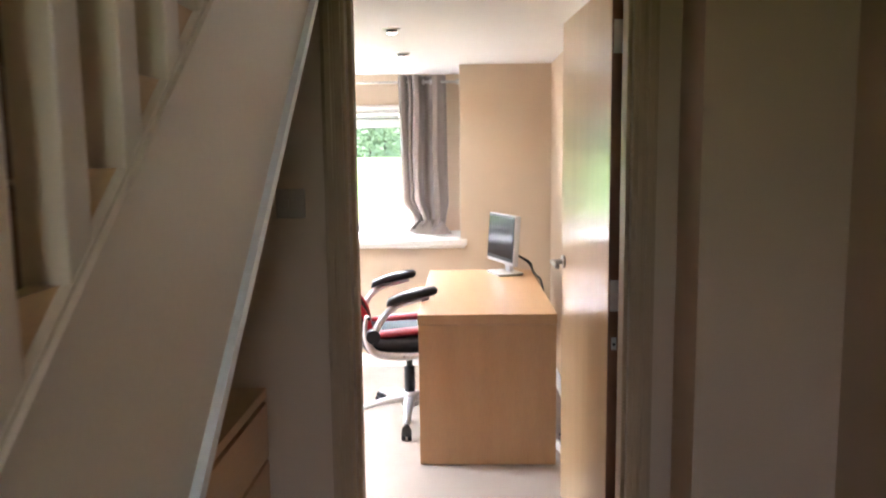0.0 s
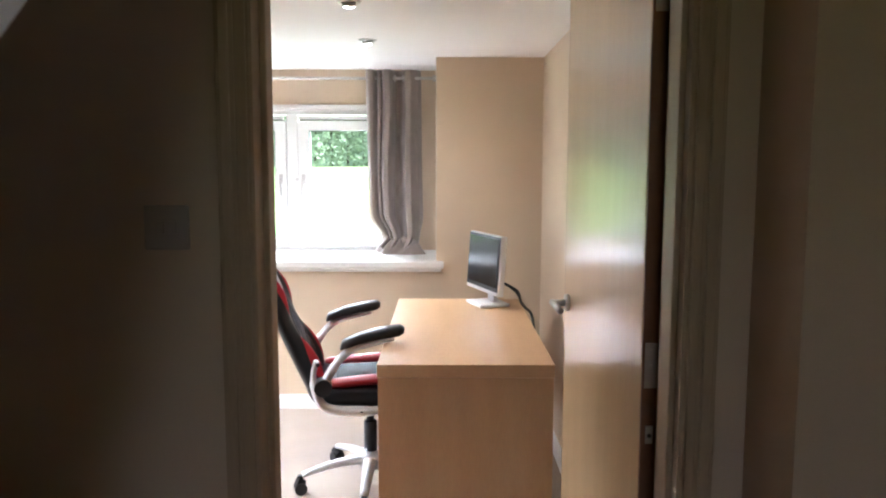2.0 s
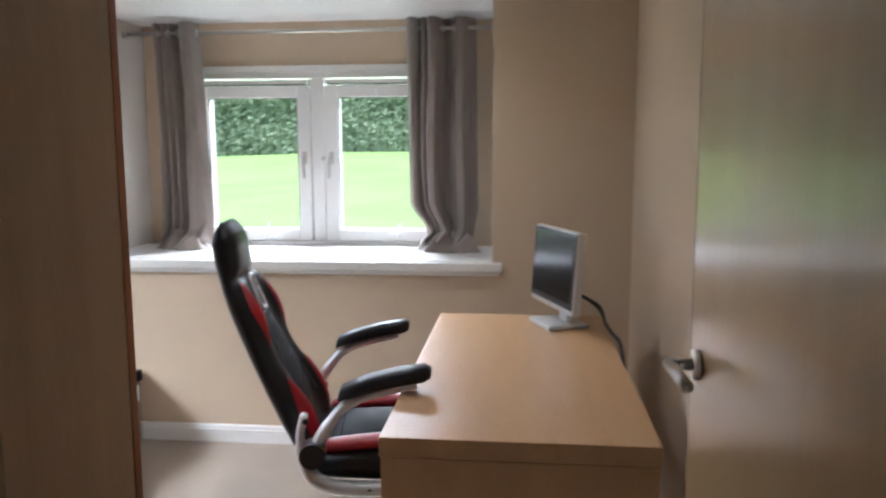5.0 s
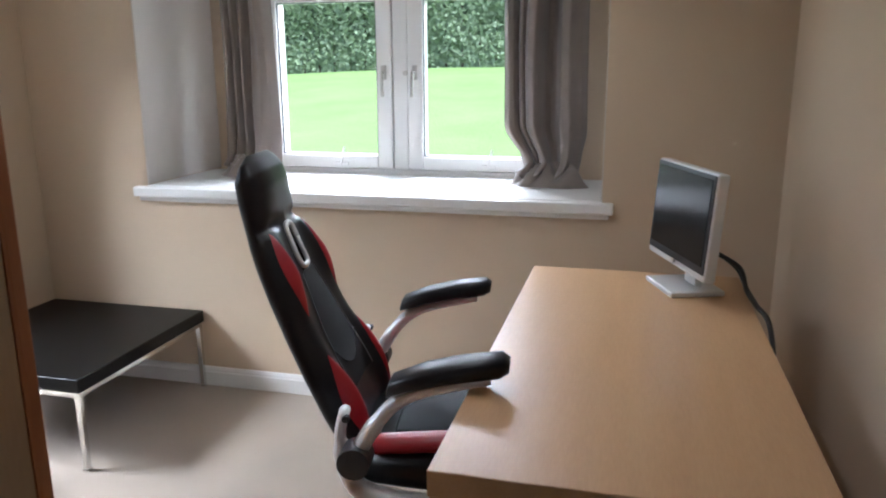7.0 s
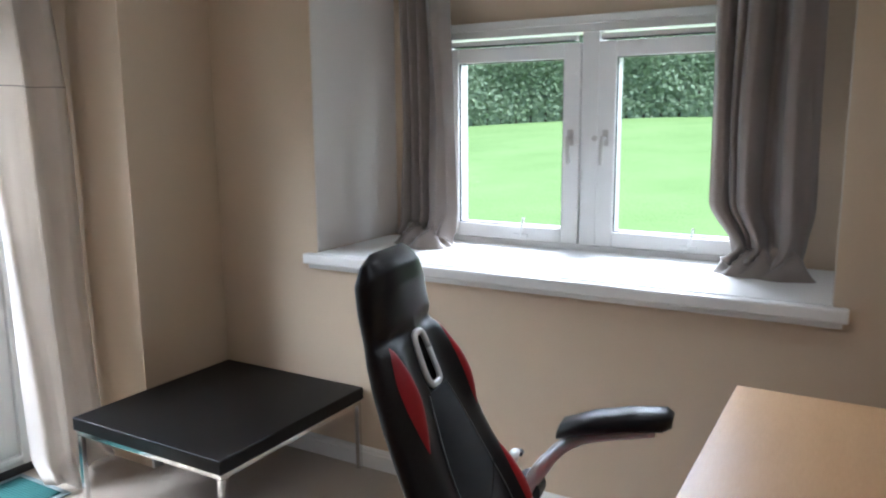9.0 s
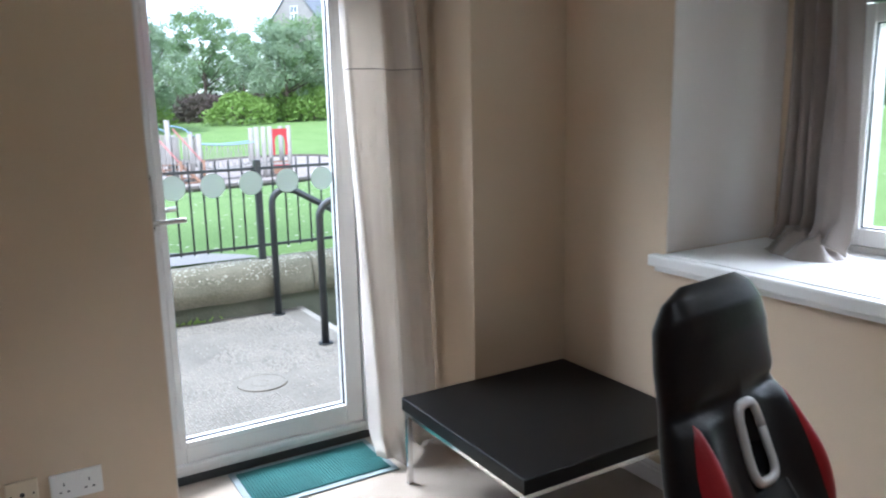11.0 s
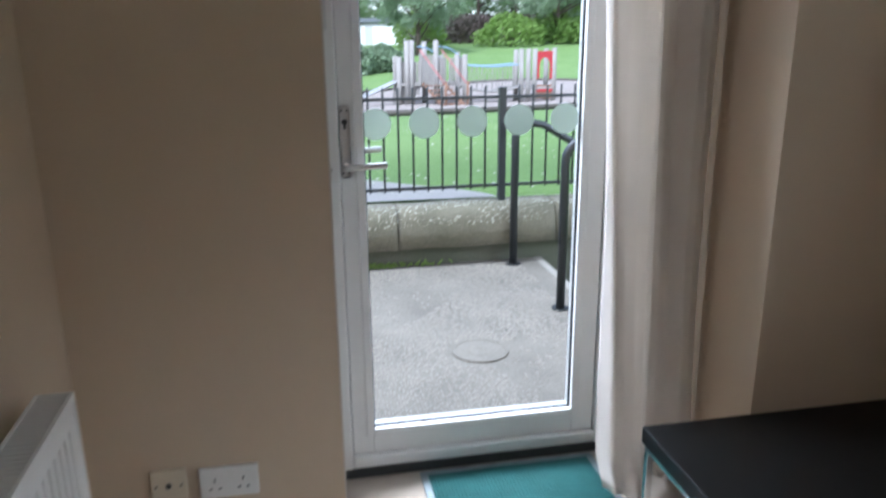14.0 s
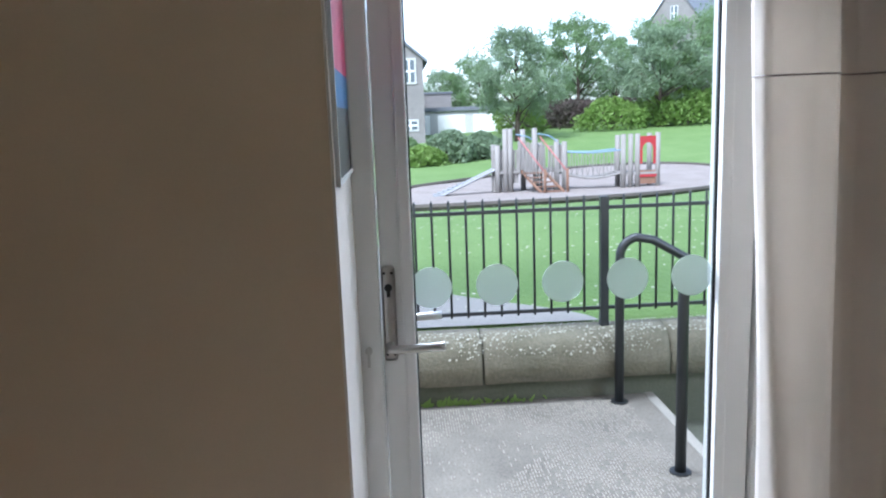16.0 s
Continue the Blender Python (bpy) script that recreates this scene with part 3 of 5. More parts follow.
# ---- furniture ----
def desk():
    e = thing("desk", 0.303, 4.20, 0, 0, "pale birch veneer desk with solid panel ends, beside the wall", "desk")
    hw, hl = 0.325, 0.69
    box("top", -hw, hw, -hl, hl, 0.682, 0.73, BIRCH, 0.0025, e)
    box("end_panel", -hw + 0.003, hw - 0.003, -hl + 0.003, -hl + 0.05, 0.0, 0.6795, BIRCHV, 0.002, e)
    box("end_panel", -hw + 0.003, hw - 0.003, hl - 0.05, hl - 0.003, 0.0, 0.6795, BIRCHV, 0.002, e)
    box("back_panel", hw - 0.06, hw - 0.04, -hl + 0.05, hl - 0.05, 0.33, 0.68, BIRCHV, 0.002, e)
    return e


desk()


def monitor():
    e = thing("monitor", 0.462, 4.735, 0.7305, 0, "silver-framed flat computer monitor, switched off, on the desk", "monitor")
    # the screen faces local -y, then turned
    e.matrix_basis = pose(0.445, 4.72, 0.7305, 0, 0, -70)
    w, z0, z1 = 0.205, 0.070, 0.372
    tilt = pose(0, 0, 0.2, -4, 0, 0) @ pose(0, 0, -0.2)
    bm = bmesh.new()
    add_box(bm, -w, w, -0.02, 0.014, z0, z1, 0.008, tilt, 3)
    emit("housing", bm, SILVER, e)
    bm = bmesh.new()
    add_box(bm, -w + 0.006, w - 0.006, -0.0235, -0.018, z0 + 0.02, z1 - 0.006, 0.003, tilt)
    emit("bezel", bm, BLACKP, e)
    bm = bmesh.new()
    add_box(bm, -w + 0.02, w - 0.02, -0.0255, -0.022, z0 + 0.042, z1 - 0.018, 0.001, tilt)
    emit("screen", bm, SCREEN, e)
    bm = bmesh.new()
    add_disc(bm, tilt @ Vector((0, -0.0235, z0 + 0.016)), (0, 1, 0), 0.008, 0.004, 16)
    emit("maker_badge", bm, STEEL, e)
    bm = bmesh.new()
    add_box(bm, -0.10, 0.10, -0.075, 0.09, 0.0, 0.016, 0.006, None, 3)
    emit("base", bm, SILVER, e)
    bm = bmesh.new()
    add_box(bm, -0.04, 0.04, 0.024, 0.05, 0.01, 0.25, 0.008)
    emit("stem", bm, SILVER, e)
    return e


monitor()
cab = thing("monitor_cable", 0.56, 4.75, 0.735, 0, "thick black monitor cable falling behind the desk", "cable")
tube("lead", smooth_path([(-0.02, 0.02, 0.10), (0.05, 0.0, 0.06), (0.06, -0.1, 0.02), (0.07, -0.22, 0.012), (0.088, -0.33, -0.005), (0.095, -0.42, -0.12), (0.10, -0.45, -0.4), (0.10, -0.5, -0.7), (0.12, -0.7, -0.725)], 8), 0.007, CABLE, cab, 10)
tube("lead", smooth_path([(-0.02, 0.04, 0.10), (0.045, 0.03, 0.05), (0.065, -0.06, 0.016), (0.075, -0.2, 0.008), (0.09, -0.31, -0.01), (0.10, -0.4, -0.15), (0.105, -0.42, -0.5), (0.11, -0.5, -0.722)], 8), 0.005, CABLE, cab, 10)

adapter = thing("extension_lead", 0.70, 3.62, 0.0, 12, "white plastic extension lead and plug on the carpet behind the desk", "extension lead")
box("body", -0.035, 0.035, -0.10, 0.10, 0.004, 0.05, GLOSSW, 0.008, adapter)
box("plug", -0.025, 0.025, -0.03, 0.025, 0.05, 0.095, GLOSSW, 0.008, adapter)
box("black_plug", -0.022, 0.022, 0.04, 0.085, 0.05, 0.085, BLACKP, 0.006, adapter)
tube("lead", smooth_path([(0, -0.1, 0.02), (0.03, -0.18, 0.01), (-0.02, -0.26, 0.006), (0.03, -0.3, 0.006), (0.05, -0.2, 0.006)], 6), 0.004, CABLE, adapter, 8)


def lathe(bm, prof, n=20, m=None):
    rings = []
    for r, z in prof:
        rings.append([bm.verts.new((r * math.cos(2 * math.pi * k / n), r * math.sin(2 * math.pi * k / n), z)) for k in range(n)])
    for a, b in zip(rings, rings[1:]):
        for k in range(n):
            bm.faces.new((a[k], a[(k + 1) % n], b[(k + 1) % n], b[k]))
    bm.faces.new(rings[0])
    bm.faces.new(rings[-1])
    if m is not None:
        for rr in rings:
            for v in rr:
                v.co = m @ v.co


def padded(bm, sections, n=24, power=3.0, index=None):
    """A padded body through sections (centre x, z; half width in y; half thickness; lean in degrees)."""
    rings = []
    for cx, cy, cz, hw, ht, lean in sections:
        ca, sa = math.cos(radians(lean)), math.sin(radians(lean))
        ring = []
        for k in range(n):
            a = 2 * math.pi * k / n
            c, s = math.cos(a), math.sin(a)
            yy = hw * math.copysign(abs(c) ** (2 / power), c)
            tt = ht * math.copysign(abs(s) ** (2 / power), s)
            ring.append(bm.verts.new((cx + tt * ca, cy + yy, cz + tt * sa)))
        rings.append(ring)
    for a, b in zip(rings, rings[1:]):
        for k in range(n):
            f = bm.faces.new((a[k], a[(k + 1) % n], b[(k + 1) % n], b[k]))
    bm.faces.new(rings[0])
    bm.faces.new(rings[-1])


def office_chair(x, y, yaw):
    e = thing("office_chair", x, y, 0, yaw, "black racing-style swivel chair with red edges, silver arms and five castors", "chair")
    # five-star base and castors
    bm = bmesh.new()
    for k in range(5):
        a = radians(72 * k + STAR)
        c, s = math.cos(a), math.sin(a)
        add_tube(bm, smooth_path([(0.03 * c, 0.03 * s, 0.125), (0.16 * c, 0.16 * s, 0.118), (0.31 * c, 0.31 * s, 0.085)], 4), [0.032, 0.031, 0.03, 0.028, 0.026, 0.024, 0.022, 0.02, 0.019], 10, True, 0.7)
    lathe(bm, [(0.05, 0.085), (0.052, 0.15), (0.042, 0.165)], 20)
    emit("star_base", bm, SILVER, e, True)
    for k in range(5):
        a = radians(72 * k + STAR)
        c, s = math.cos(a), math.sin(a)
        bm = bmesh.new()
        tx, ty = -s, c
        for sd in (-1, 1):
            add_disc(bm, (0.32 * c + tx * 0.016 * sd, 0.32 * s + ty * 0.016 * sd, 0.028), (tx, ty, 0), 0.0275, 0.02, 18)
        add_box(bm, 0.32 * c - 0.012, 0.32 * c + 0.012, 0.32 * s - 0.012, 0.32 * s + 0.012, 0.02, 0.085, 0.004)
        add_tube(bm, [(0.30 * c, 0.30 * s, 0.045), (0.335 * c, 0.335 * s, 0.062)], [0.014, 0.024], 12)
        emit("castor", bm, BLACKP, e, False)
    bm = bmesh.new()
    lathe(bm, [(0.03, 0.15), (0.03, 0.30), (0.026, 0.305)], 20)
    lathe(bm, [(0.017, 0.30), (0.017, 0.42)], 16)
    emit("gas_lift", bm, BLACKP, e, True)
    box("mechanism", -0.13, 0.12, -0.07, 0.07, 0.405, 0.445, BLACKP, 0.01, e)
    # seat
    bm = bmesh.new()
    padded(bm, [(-0.235, 0, 0.48, 0.20, 0.02, 90), (-0.225, 0, 0.485, 0.235, 0.05, 90), (0.0, 0, 0.478, 0.255, 0.048, 90), (0.19, 0, 0.488, 0.255, 0.05, 90), (0.245, 0, 0.49, 0.24, 0.038, 90), (0.262, 0, 0.488, 0.22, 0.012, 90)], 28, 4)
    emit("seat", bm, LEATHER, e, True)
    bm = bmesh.new()
    padded(bm, [(-0.15, 0, 0.527, 0.12, 0.004, 90), (-0.14, 0, 0.53, 0.13, 0.01, 90), (0.2, 0, 0.535, 0.135, 0.012, 90), (0.225, 0, 0.532, 0.125, 0.004, 90)], 24, 4)
    emit("seat_pad", bm, GREYF, e, True)
    for sd in (-1, 1):
        bm = bmesh.new()
        add_tube(bm, smooth_path([(-0.2, sd * 0.19, 0.53), (0.0, sd * 0.185, 0.545), (0.2, sd * 0.18, 0.545), (0.255, sd * 0.15, 0.52)], 6), [0.02] + [0.036] * 14 + [0.03, 0.02, 0.012, 0.01], 12, True, 0.6)
        emit("side_bolster", bm, REDL, e, True)
    # back: one padded shell with winged sides, a headrest and a slot right through it
    zs = [0.44, 0.52, 0.60, 0.69, 0.78, 0.87, 0.935, 0.985, 1.02, 1.08, 1.13, 1.165, 1.185]
    xs = [-0.225, -0.25, -0.285, -0.325, -0.365, -0.405, -0.434, -0.453, -0.464, -0.479, -0.487, -0.49, -0.491]
    ws = [0.168, 0.188, 0.205, 0.207, 0.20, 0.185, 0.166, 0.15, 0.136, 0.130, 0.123, 0.106, 0.07]
    lean = Vector((math.cos(radians(24)), 0, math.sin(radians(24))))

    def wing(z):
        """How far the side wings stand forward at a height."""
        return 0.034 * math.exp(-((z - 0.90) / 0.085) ** 2) + 0.048 * math.exp(-((z - 0.60) / 0.12) ** 2)

    def shell(z, v, side):
        end = min(1.0, (1.186 - z) / 0.05, (z - 0.425) / 0.05)
        rim = max(0.0, 1 - abs(v) ** 3.2) ** 0.5 * math.sqrt(max(0.0, end))
        w = float(np.interp(z, zs, ws))
        x = float(np.interp(z, zs, xs))
        if side > 0:
            head = 0.014 * max(0.0, 1 - abs(z - 1.10) / 0.09)
            crease = 0.018 * math.exp(-((z - 1.012) / 0.012) ** 2) * min(1.0, abs(v) * 1.6)
            t = (0.034 + head - crease + wing(z) * math.exp(-((abs(v) - 0.76) / 0.22) ** 2)) * rim
        else:
            t = -0.040 * rim
        return Vector((x, v * w, z)) + lean * t

    rows, cols = 76, 56
    bm = bmesh.new()
    grids = []
    heights = [0.428 + (1.184 - 0.428) * math.sin(math.pi / 2 * min(1, i / rows) ** 0.96) for i in range(rows + 1)]
    for side in (1, -1):
        grids.append([[bm.verts.new(shell(z, -1 + 2 * j / cols, side)) for j in range(cols + 1)] for z in heights])

    def open_cell(i, j):
        z = (heights[i] + heights[i + 1]) / 2
        y = (-1 + 2 * (j + 0.5) / cols) * float(np.interp(z, zs, ws))
        return 0.90 < z < 0.995 and abs(y) < 0.029 - 0.006 * (z - 0.90) / 0.095
    for g in grids:
        for i in range(rows):
            for j in range(cols):
                if not open_cell(i, j):
                    bm.faces.new((g[i][j], g[i][j + 1], g[i + 1][j + 1], g[i + 1][j]))
    for i in range(rows):
        for j in range(cols):
            if open_cell(i, j):
                for di, dj, p, q in ((-1, 0, (i, j), (i, j + 1)), (1, 0, (i + 1, j), (i + 1, j + 1)), (0, -1, (i, j), (i + 1, j)), (0, 1, (i, j + 1), (i + 1, j + 1))):
                    if not open_cell(i + di, j + dj):
                        bm.faces.new((grids[0][p[0]][p[1]], grids[0][q[0]][q[1]], grids[1][q[0]][q[1]], grids[1][p[0]][p[1]]))
    bmesh.ops.remove_doubles(bm, verts=bm.verts, dist=0.0003)
    emit("backrest", bm, LEATHER, e, True)

    def patch(name, z0, z1, mid, half, puff, material, n=22, m=10):
        """A sewn-in panel lying on the front of the shell; mid and half give its run across at a fraction of its height."""
        pm = bmesh.new()
        g = []
        for i in range(n + 1):
            f = i / n
            row = []
            for j in range(m + 1):
                b = -1 + 2 * j / m
                v = mid(f) + half(f) * b
                p = shell(z0 + (z1 - z0) * f, max(-0.99, min(0.99, v)), 1)
                row.append(pm.verts.new(p + lean * (puff * (1 - b * b) * min(1, 6 * f, 6 * (1 - f)) + 0.0012)))
            g.append(row)
        for i in range(n):
            for j in range(m):
                pm.faces.new((g[i][j], g[i][j + 1], g[i + 1][j + 1], g[i + 1][j]))
        return emit(name, pm, material, e, True)

    for sd in (-1, 1):
        patch("red_insert", 0.805, 1.0, lambda f: sd * (0.70 + 0.10 * f), lambda f: 0.006 + 0.115 * math.sin(math.pi * f) ** 0.8, 0.004, REDL)
        patch("red_insert", 0.50, 0.715, lambda f: sd * (0.80 - 0.06 * f), lambda f: 0.006 + 0.125 * math.sin(math.pi * f) ** 0.8, 0.005, REDL)
        tube("piping", [shell(0.60 + 0.285 * f, sd * (0.50 - 0.24 * f ** 2), 1) + lean * 0.002 for f in [i / 20 for i in range(21)]], 0.0016, mat("grey_piping_cord", (0.16, 0.16, 0.16), rough=0.6, bump=0), e, 6)
    patch("back_pad", 0.60, 0.885, lambda f: 0.0, lambda f: 0.50 - 0.24 * f ** 2, 0.006, GREYF, 24, 14)
    tube("piping", [shell(0.70 - 0.05 * (1 - b * b), 0.47 * b, 1) + lean * 0.007 for b in [-1 + i / 10 for i in range(21)]], 0.0014, GREYF, e, 6)
    # silver surround of the slot, front and rear
    for side in (1, -1):
        loop = []
        for k in range(41):
            a = 2 * math.pi * (k + 0.5) / 40
            c, s = math.cos(a), math.sin(a)
            z = 0.9475 + 0.052 * math.copysign(abs(s) ** 0.5, s)
            y = (0.030 - 0.006 * (z - 0.90) / 0.095) * math.copysign(abs(c) ** 0.5, c)
            loop.append(shell(z, y / float(np.interp(z, zs, ws)), side) + lean * 0.003 * side)
        bm = bmesh.new()
        add_tube(bm, loop, 0.0075, 10, True, 0.8)
        emit("slot_surround", bm, SILVER, e, True)
    # arms: silver bow with a pivot and a black pad
    for sd in (-1, 1):
        yy = sd * 0.29
        turn = pose(-0.03 * sd, 0, 0)
        bm = bmesh.new()
        add_tube(bm, smooth_path([(-0.262, yy - sd * 0.02, 0.655), (-0.275, yy - sd * 0.02, 0.58), (-0.245, yy - sd * 0.02, 0.475), (-0.17, yy - sd * 0.022, 0.44), (-0.05, yy - sd * 0.025, 0.432), (0.10, yy - sd * 0.06, 0.44)], 6), [0.024] * 7 + [0.036] * 18 + [0.03] * 6, 14, True, 0.5)
        emit("arm_bracket", bm, SILVER, e, True).matrix_basis = turn
        bm = bmesh.new()
        add_tube(bm, smooth_path([(-0.235, yy, 0.555), (-0.20, yy, 0.62), (-0.145, yy, 0.685), (-0.08, yy, 0.715), (0.055, yy, 0.748)], 6), [0.027] * 8 + [0.023] * 8 + [0.019] * 9, 14, True, 0.7)
        emit("arm", bm, SILVER, e, True).matrix_basis = turn
        bm = bmesh.new()
        add_disc(bm, (-0.235, yy + sd * 0.012, 0.555), (0, 1, 0), 0.036, 0.06, 24)
        emit("pivot_knob", bm, BLACKP, e).matrix_basis = turn
        for px, pz in ((-0.255, 0.645), (-0.255, 0.495), (-0.08, 0.435)):
            bm = bmesh.new()
            add_disc(bm, (px, yy + sd * 0.004, pz), (0, 1, 0), 0.008, 0.014, 12)
            emit("screw", bm, BLACKP, e).matrix_basis = turn
        bm = bmesh.new()
        padded(bm, [(-0.162, yy, 0.722, 0.02, 0.013, 75), (-0.157, yy, 0.725, 0.036, 0.022, 75), (-0.085, yy, 0.75, 0.043, 0.025, 75), (0.0, yy, 0.769, 0.044, 0.025, 80), (0.078, yy, 0.779, 0.04, 0.024, 82), (0.096, yy, 0.779, 0.026, 0.014, 82)], 20, 3)
        emit("armrest", bm, LEATHER, e, True).matrix_basis = turn
    return e


STAR = 190.0
office_chair(-0.11, 4.145, 8.5)


TABLETOP = mat("black_table_leatherette", (0.006, 0.0055, 0.005), rough=0.4, spec=0.14, alt=(0.010, 0.0095, 0.009), scale=5, fine=160, bump=0.12, dist=0.0008)


def low_table():
    e = thing("coffee_table", -1.90, 4.83, 0, 0, "low square table with black leatherette top and chrome legs", "table")
    a, b = 0.385, 0.395
    bm = bmesh.new()
    add_box(bm, -a, a, -b, b, 0.30, 0.352, 0.006, None, 3)
    emit("top", bm, TABLETOP, e)
    bm = bmesh.new()
    for x0, x1, y0, y1 in ((-a + 0.008, a - 0.008, -b + 0.008, -b + 0.028), (-a + 0.008, a - 0.008, b - 0.028, b - 0.008), (-a + 0.008, -a + 0.028, -b + 0.028, b - 0.028), (a - 0.028, a - 0.008, -b + 0.028, b - 0.028)):
        add_box(bm, x0, x1, y0, y1, 0.28, 0.30, 0.002)
    emit("rail_frame", bm, CHROME, e)
    for sx in (-1, 1):
        for sy in (-1, 1):
            bm = bmesh.new()
            add_box(bm, sx * (a - 0.018) - 0.01, sx * (a - 0.018) + 0.01, sy * (b - 0.018) - 0.01, sy * (b - 0.018) + 0.01, 0.004, 0.281, 0.002)
            add_box(bm, sx * (a - 0.018) - 0.012, sx * (a - 0.018) + 0.012, sy * (b - 0.018) - 0.012, sy * (b - 0.018) + 0.012, 0.0, 0.006, 0.001)
            emit("leg", bm, CHROME, e)
    return e


low_table()


def radiator():
    e = thing("radiator", -1.62, 2.98, 0, 0, "white ribbed panel radiator with a slotted top grille on the wall", "radiator")
    x0, x1 = -0.36, 0.62
    bm = bmesh.new()
    n = 30
    w = (x1 - x0) / n
    zs = (0.165, 0.735)
    fz0, fz1 = 0.20, 0.695
    inner = [bm.verts.new((x, 0.098, z)) for x, z in ((x0, zs[0]), (x1, zs[0]), (x1, fz0), (x0, fz0), (x0, fz1), (x1, fz1), (x1, zs[1]), (x0, zs[1]))]
    bm.faces.new(inner[0:4])
    bm.faces.new(inner[4:8])
    pr = [(x0, 0.098)]
    for k in range(1, n - 1):
        for f, d in ((0.0, 0.0), (0.28, 0.0), (0.38, -0.012), (0.62, -0.012), (0.72, 0.0)):
            pr.append((x0 + (k + f) * w, 0.098 + d))
    pr.append((x1, 0.098))
    rows = [[bm.verts.new((a, max(b, 0.098) if edge else b, z)) for a, b in pr] for z, edge in ((fz0, True), (fz0 + 0.02, False), (fz1 - 0.02, False), (fz1, True))]
    for r0, r1 in zip(rows, rows[1:]):
        for i in range(len(pr) - 1):
            bm.faces.new((r0[i], r0[i + 1], r1[i + 1], r1[i]))
    emit("front_panel", bm, GLOSSW, e)
    # fins coloured dark grey to stand in for shade inside the radiator
    bm = bmesh.new()
    k = x0 + 0.012
    while k < x1 - 0.02:
        add_box(bm, k, k + 0.004, 0.047, 0.082, 0.2, 0.722)
        k += 0.0125
    emit("convector_fins", bm, mat("shade_dark_steel_fins", (0.10, 0.095, 0.09), rough=0.6, metal=0.3, vary=0.1, bump=0), e)
    box("rear_panel", x0, x1, 0.03, 0.045, 0.165, 0.735, GLOSSW, 0.003, e)
    box("end_cover", x0 - 0.004, x0 + 0.002, 0.03, 0.102, 0.155, 0.752, GLOSSW, 0.002, e)
    box("end_cover", x1 - 0.002, x1 + 0.004, 0.03, 0.102, 0.155, 0.752, GLOSSW, 0.002, e)
    bm = bmesh.new()
    add_box(bm, x0, x1, 0.094, 0.102, 0.735, 0.752, 0.002)
    add_box(bm, x0, x1, 0.03, 0.038, 0.735, 0.752, 0.002)
    k = x0 + 0.008
    while k < x1:
        add_box(bm, k, k + 0.007, 0.037, 0.095, 0.744, 0.751)
        k += 0.0155
    emit("grille", bm, GLOSSW, e)
    for bx in (x0 + 0.1, x1 - 0.13):
        box("bracket", bx, bx + 0.03, 0.0, 0.03, 0.3, 0.65, GLOSSW, 0, e)
    return e


radiator()


def wall_socket(y, z, w, kind):
    """A flush plate on the west wall, with switches and pin slots."""
    e = thing("wall_socket", -2.30, y, z, 0, "white double power socket on the beige wall" if kind else "cream television and telephone outlet on the beige wall", "socket")
    m = GLOSSW if kind else mat("cream_plastic", (0.66, 0.57, 0.42), rough=0.4, vary=0.03, bump=0)
    bm = bmesh.new()
    add_box(bm, 0.0, 0.011, -w / 2, w / 2, -0.043, 0.043, 0.004, None, 3)
    emit("plate", bm, m, e)
    if kind:
        for c in (-0.035, 0.035):
            box("pin_slot", 0.0105, 0.0125, c - 0.002, c + 0.002, 0.004, 0.014, BLACKP, 0, e)
            for d in (-0.011, 0.011):
                box("pin_slot", 0.0105, 0.0125, c + d - 0.0035, c + d + 0.0035, -0.018, -0.0135, BLACKP, 0, e)
        for c in (-0.012, 0.012):
            box("rocker", 0.010, 0.0145, c - 0.006, c + 0.006, 0.014, 0.032, m, 0.002, e)
    else:
        for d, r in ((0.0, 0.007), (-0.03, 0.003), (0.03, 0.003)):
            bm = bmesh.new()
            add_disc(bm, (0.011, d, 0.0), (1, 0, 0), r, 0.005, 14)
            emit("outlet" if d == 0 else "screw", bm, BLACKP, e)
    return e


wall_socket(3.169, 0.33, 0.086, 0)
wall_socket(3.315, 0.322, 0.146, 1)


def leaflet_holder():
    e = thing("wall_poster", -2.50, 3.6100, 1.43, 0, "glossy framed poster with pink, blue and black bands on the reveal", "poster")
    box("black_band", -0.17, 0.17, 0.0, 0.004, 0.0, 0.115, BLACKC, 0, e)
    box("blue_band", -0.17, 0.17, 0.0, 0.004, 0.115, 0.175, BLUEC, 0, e)
    box("pink_band", -0.17, 0.17, 0.0, 0.004, 0.175, 0.33, PINK, 0, e)
    boxes("frame", [(-0.178, -0.17, 0, 0.007, -0.008, 0.338), (0.17, 0.178, 0, 0.007, -0.008, 0.338), (-0.17, 0.17, 0, 0.007, -0.008, 0), (-0.17, 0.17, 0, 0.007, 0.33, 0.338)], SILVER, 0, e)
    return e


leaflet_holder()


def downlight(x, y):
    e = thing("ceiling_downlight", x, y, CEILING, 0, "recessed tilting downlight with a brushed steel ring, lit", "downlight", "ceiling downlights")
    bm = bmesh.new()
    lathe(bm, [(0.046, 0.0), (0.045, -0.004), (0.036, -0.008), (0.031, -0.006), (0.031, -0.001)], 28)
    emit("ring", bm, STEEL, e, True)
    bm = bmesh.new()
    m = pose(0, 0, -0.008, 14, 0, 0)
    lathe(bm, [(0.028, 0.004), (0.028, -0.008), (0.024, -0.012)], 24, m)
    emit("gimbal", bm, STEEL, e, True)
    bm = bmesh.new()
    lathe(bm, [(0.022, -0.0115), (0.020, -0.0145), (0.010, -0.016)], 24, m)
    emit("lamp", bm, LAMP, e, True)
    return e


for lx, ly in ROW:
    downlight(lx, ly)


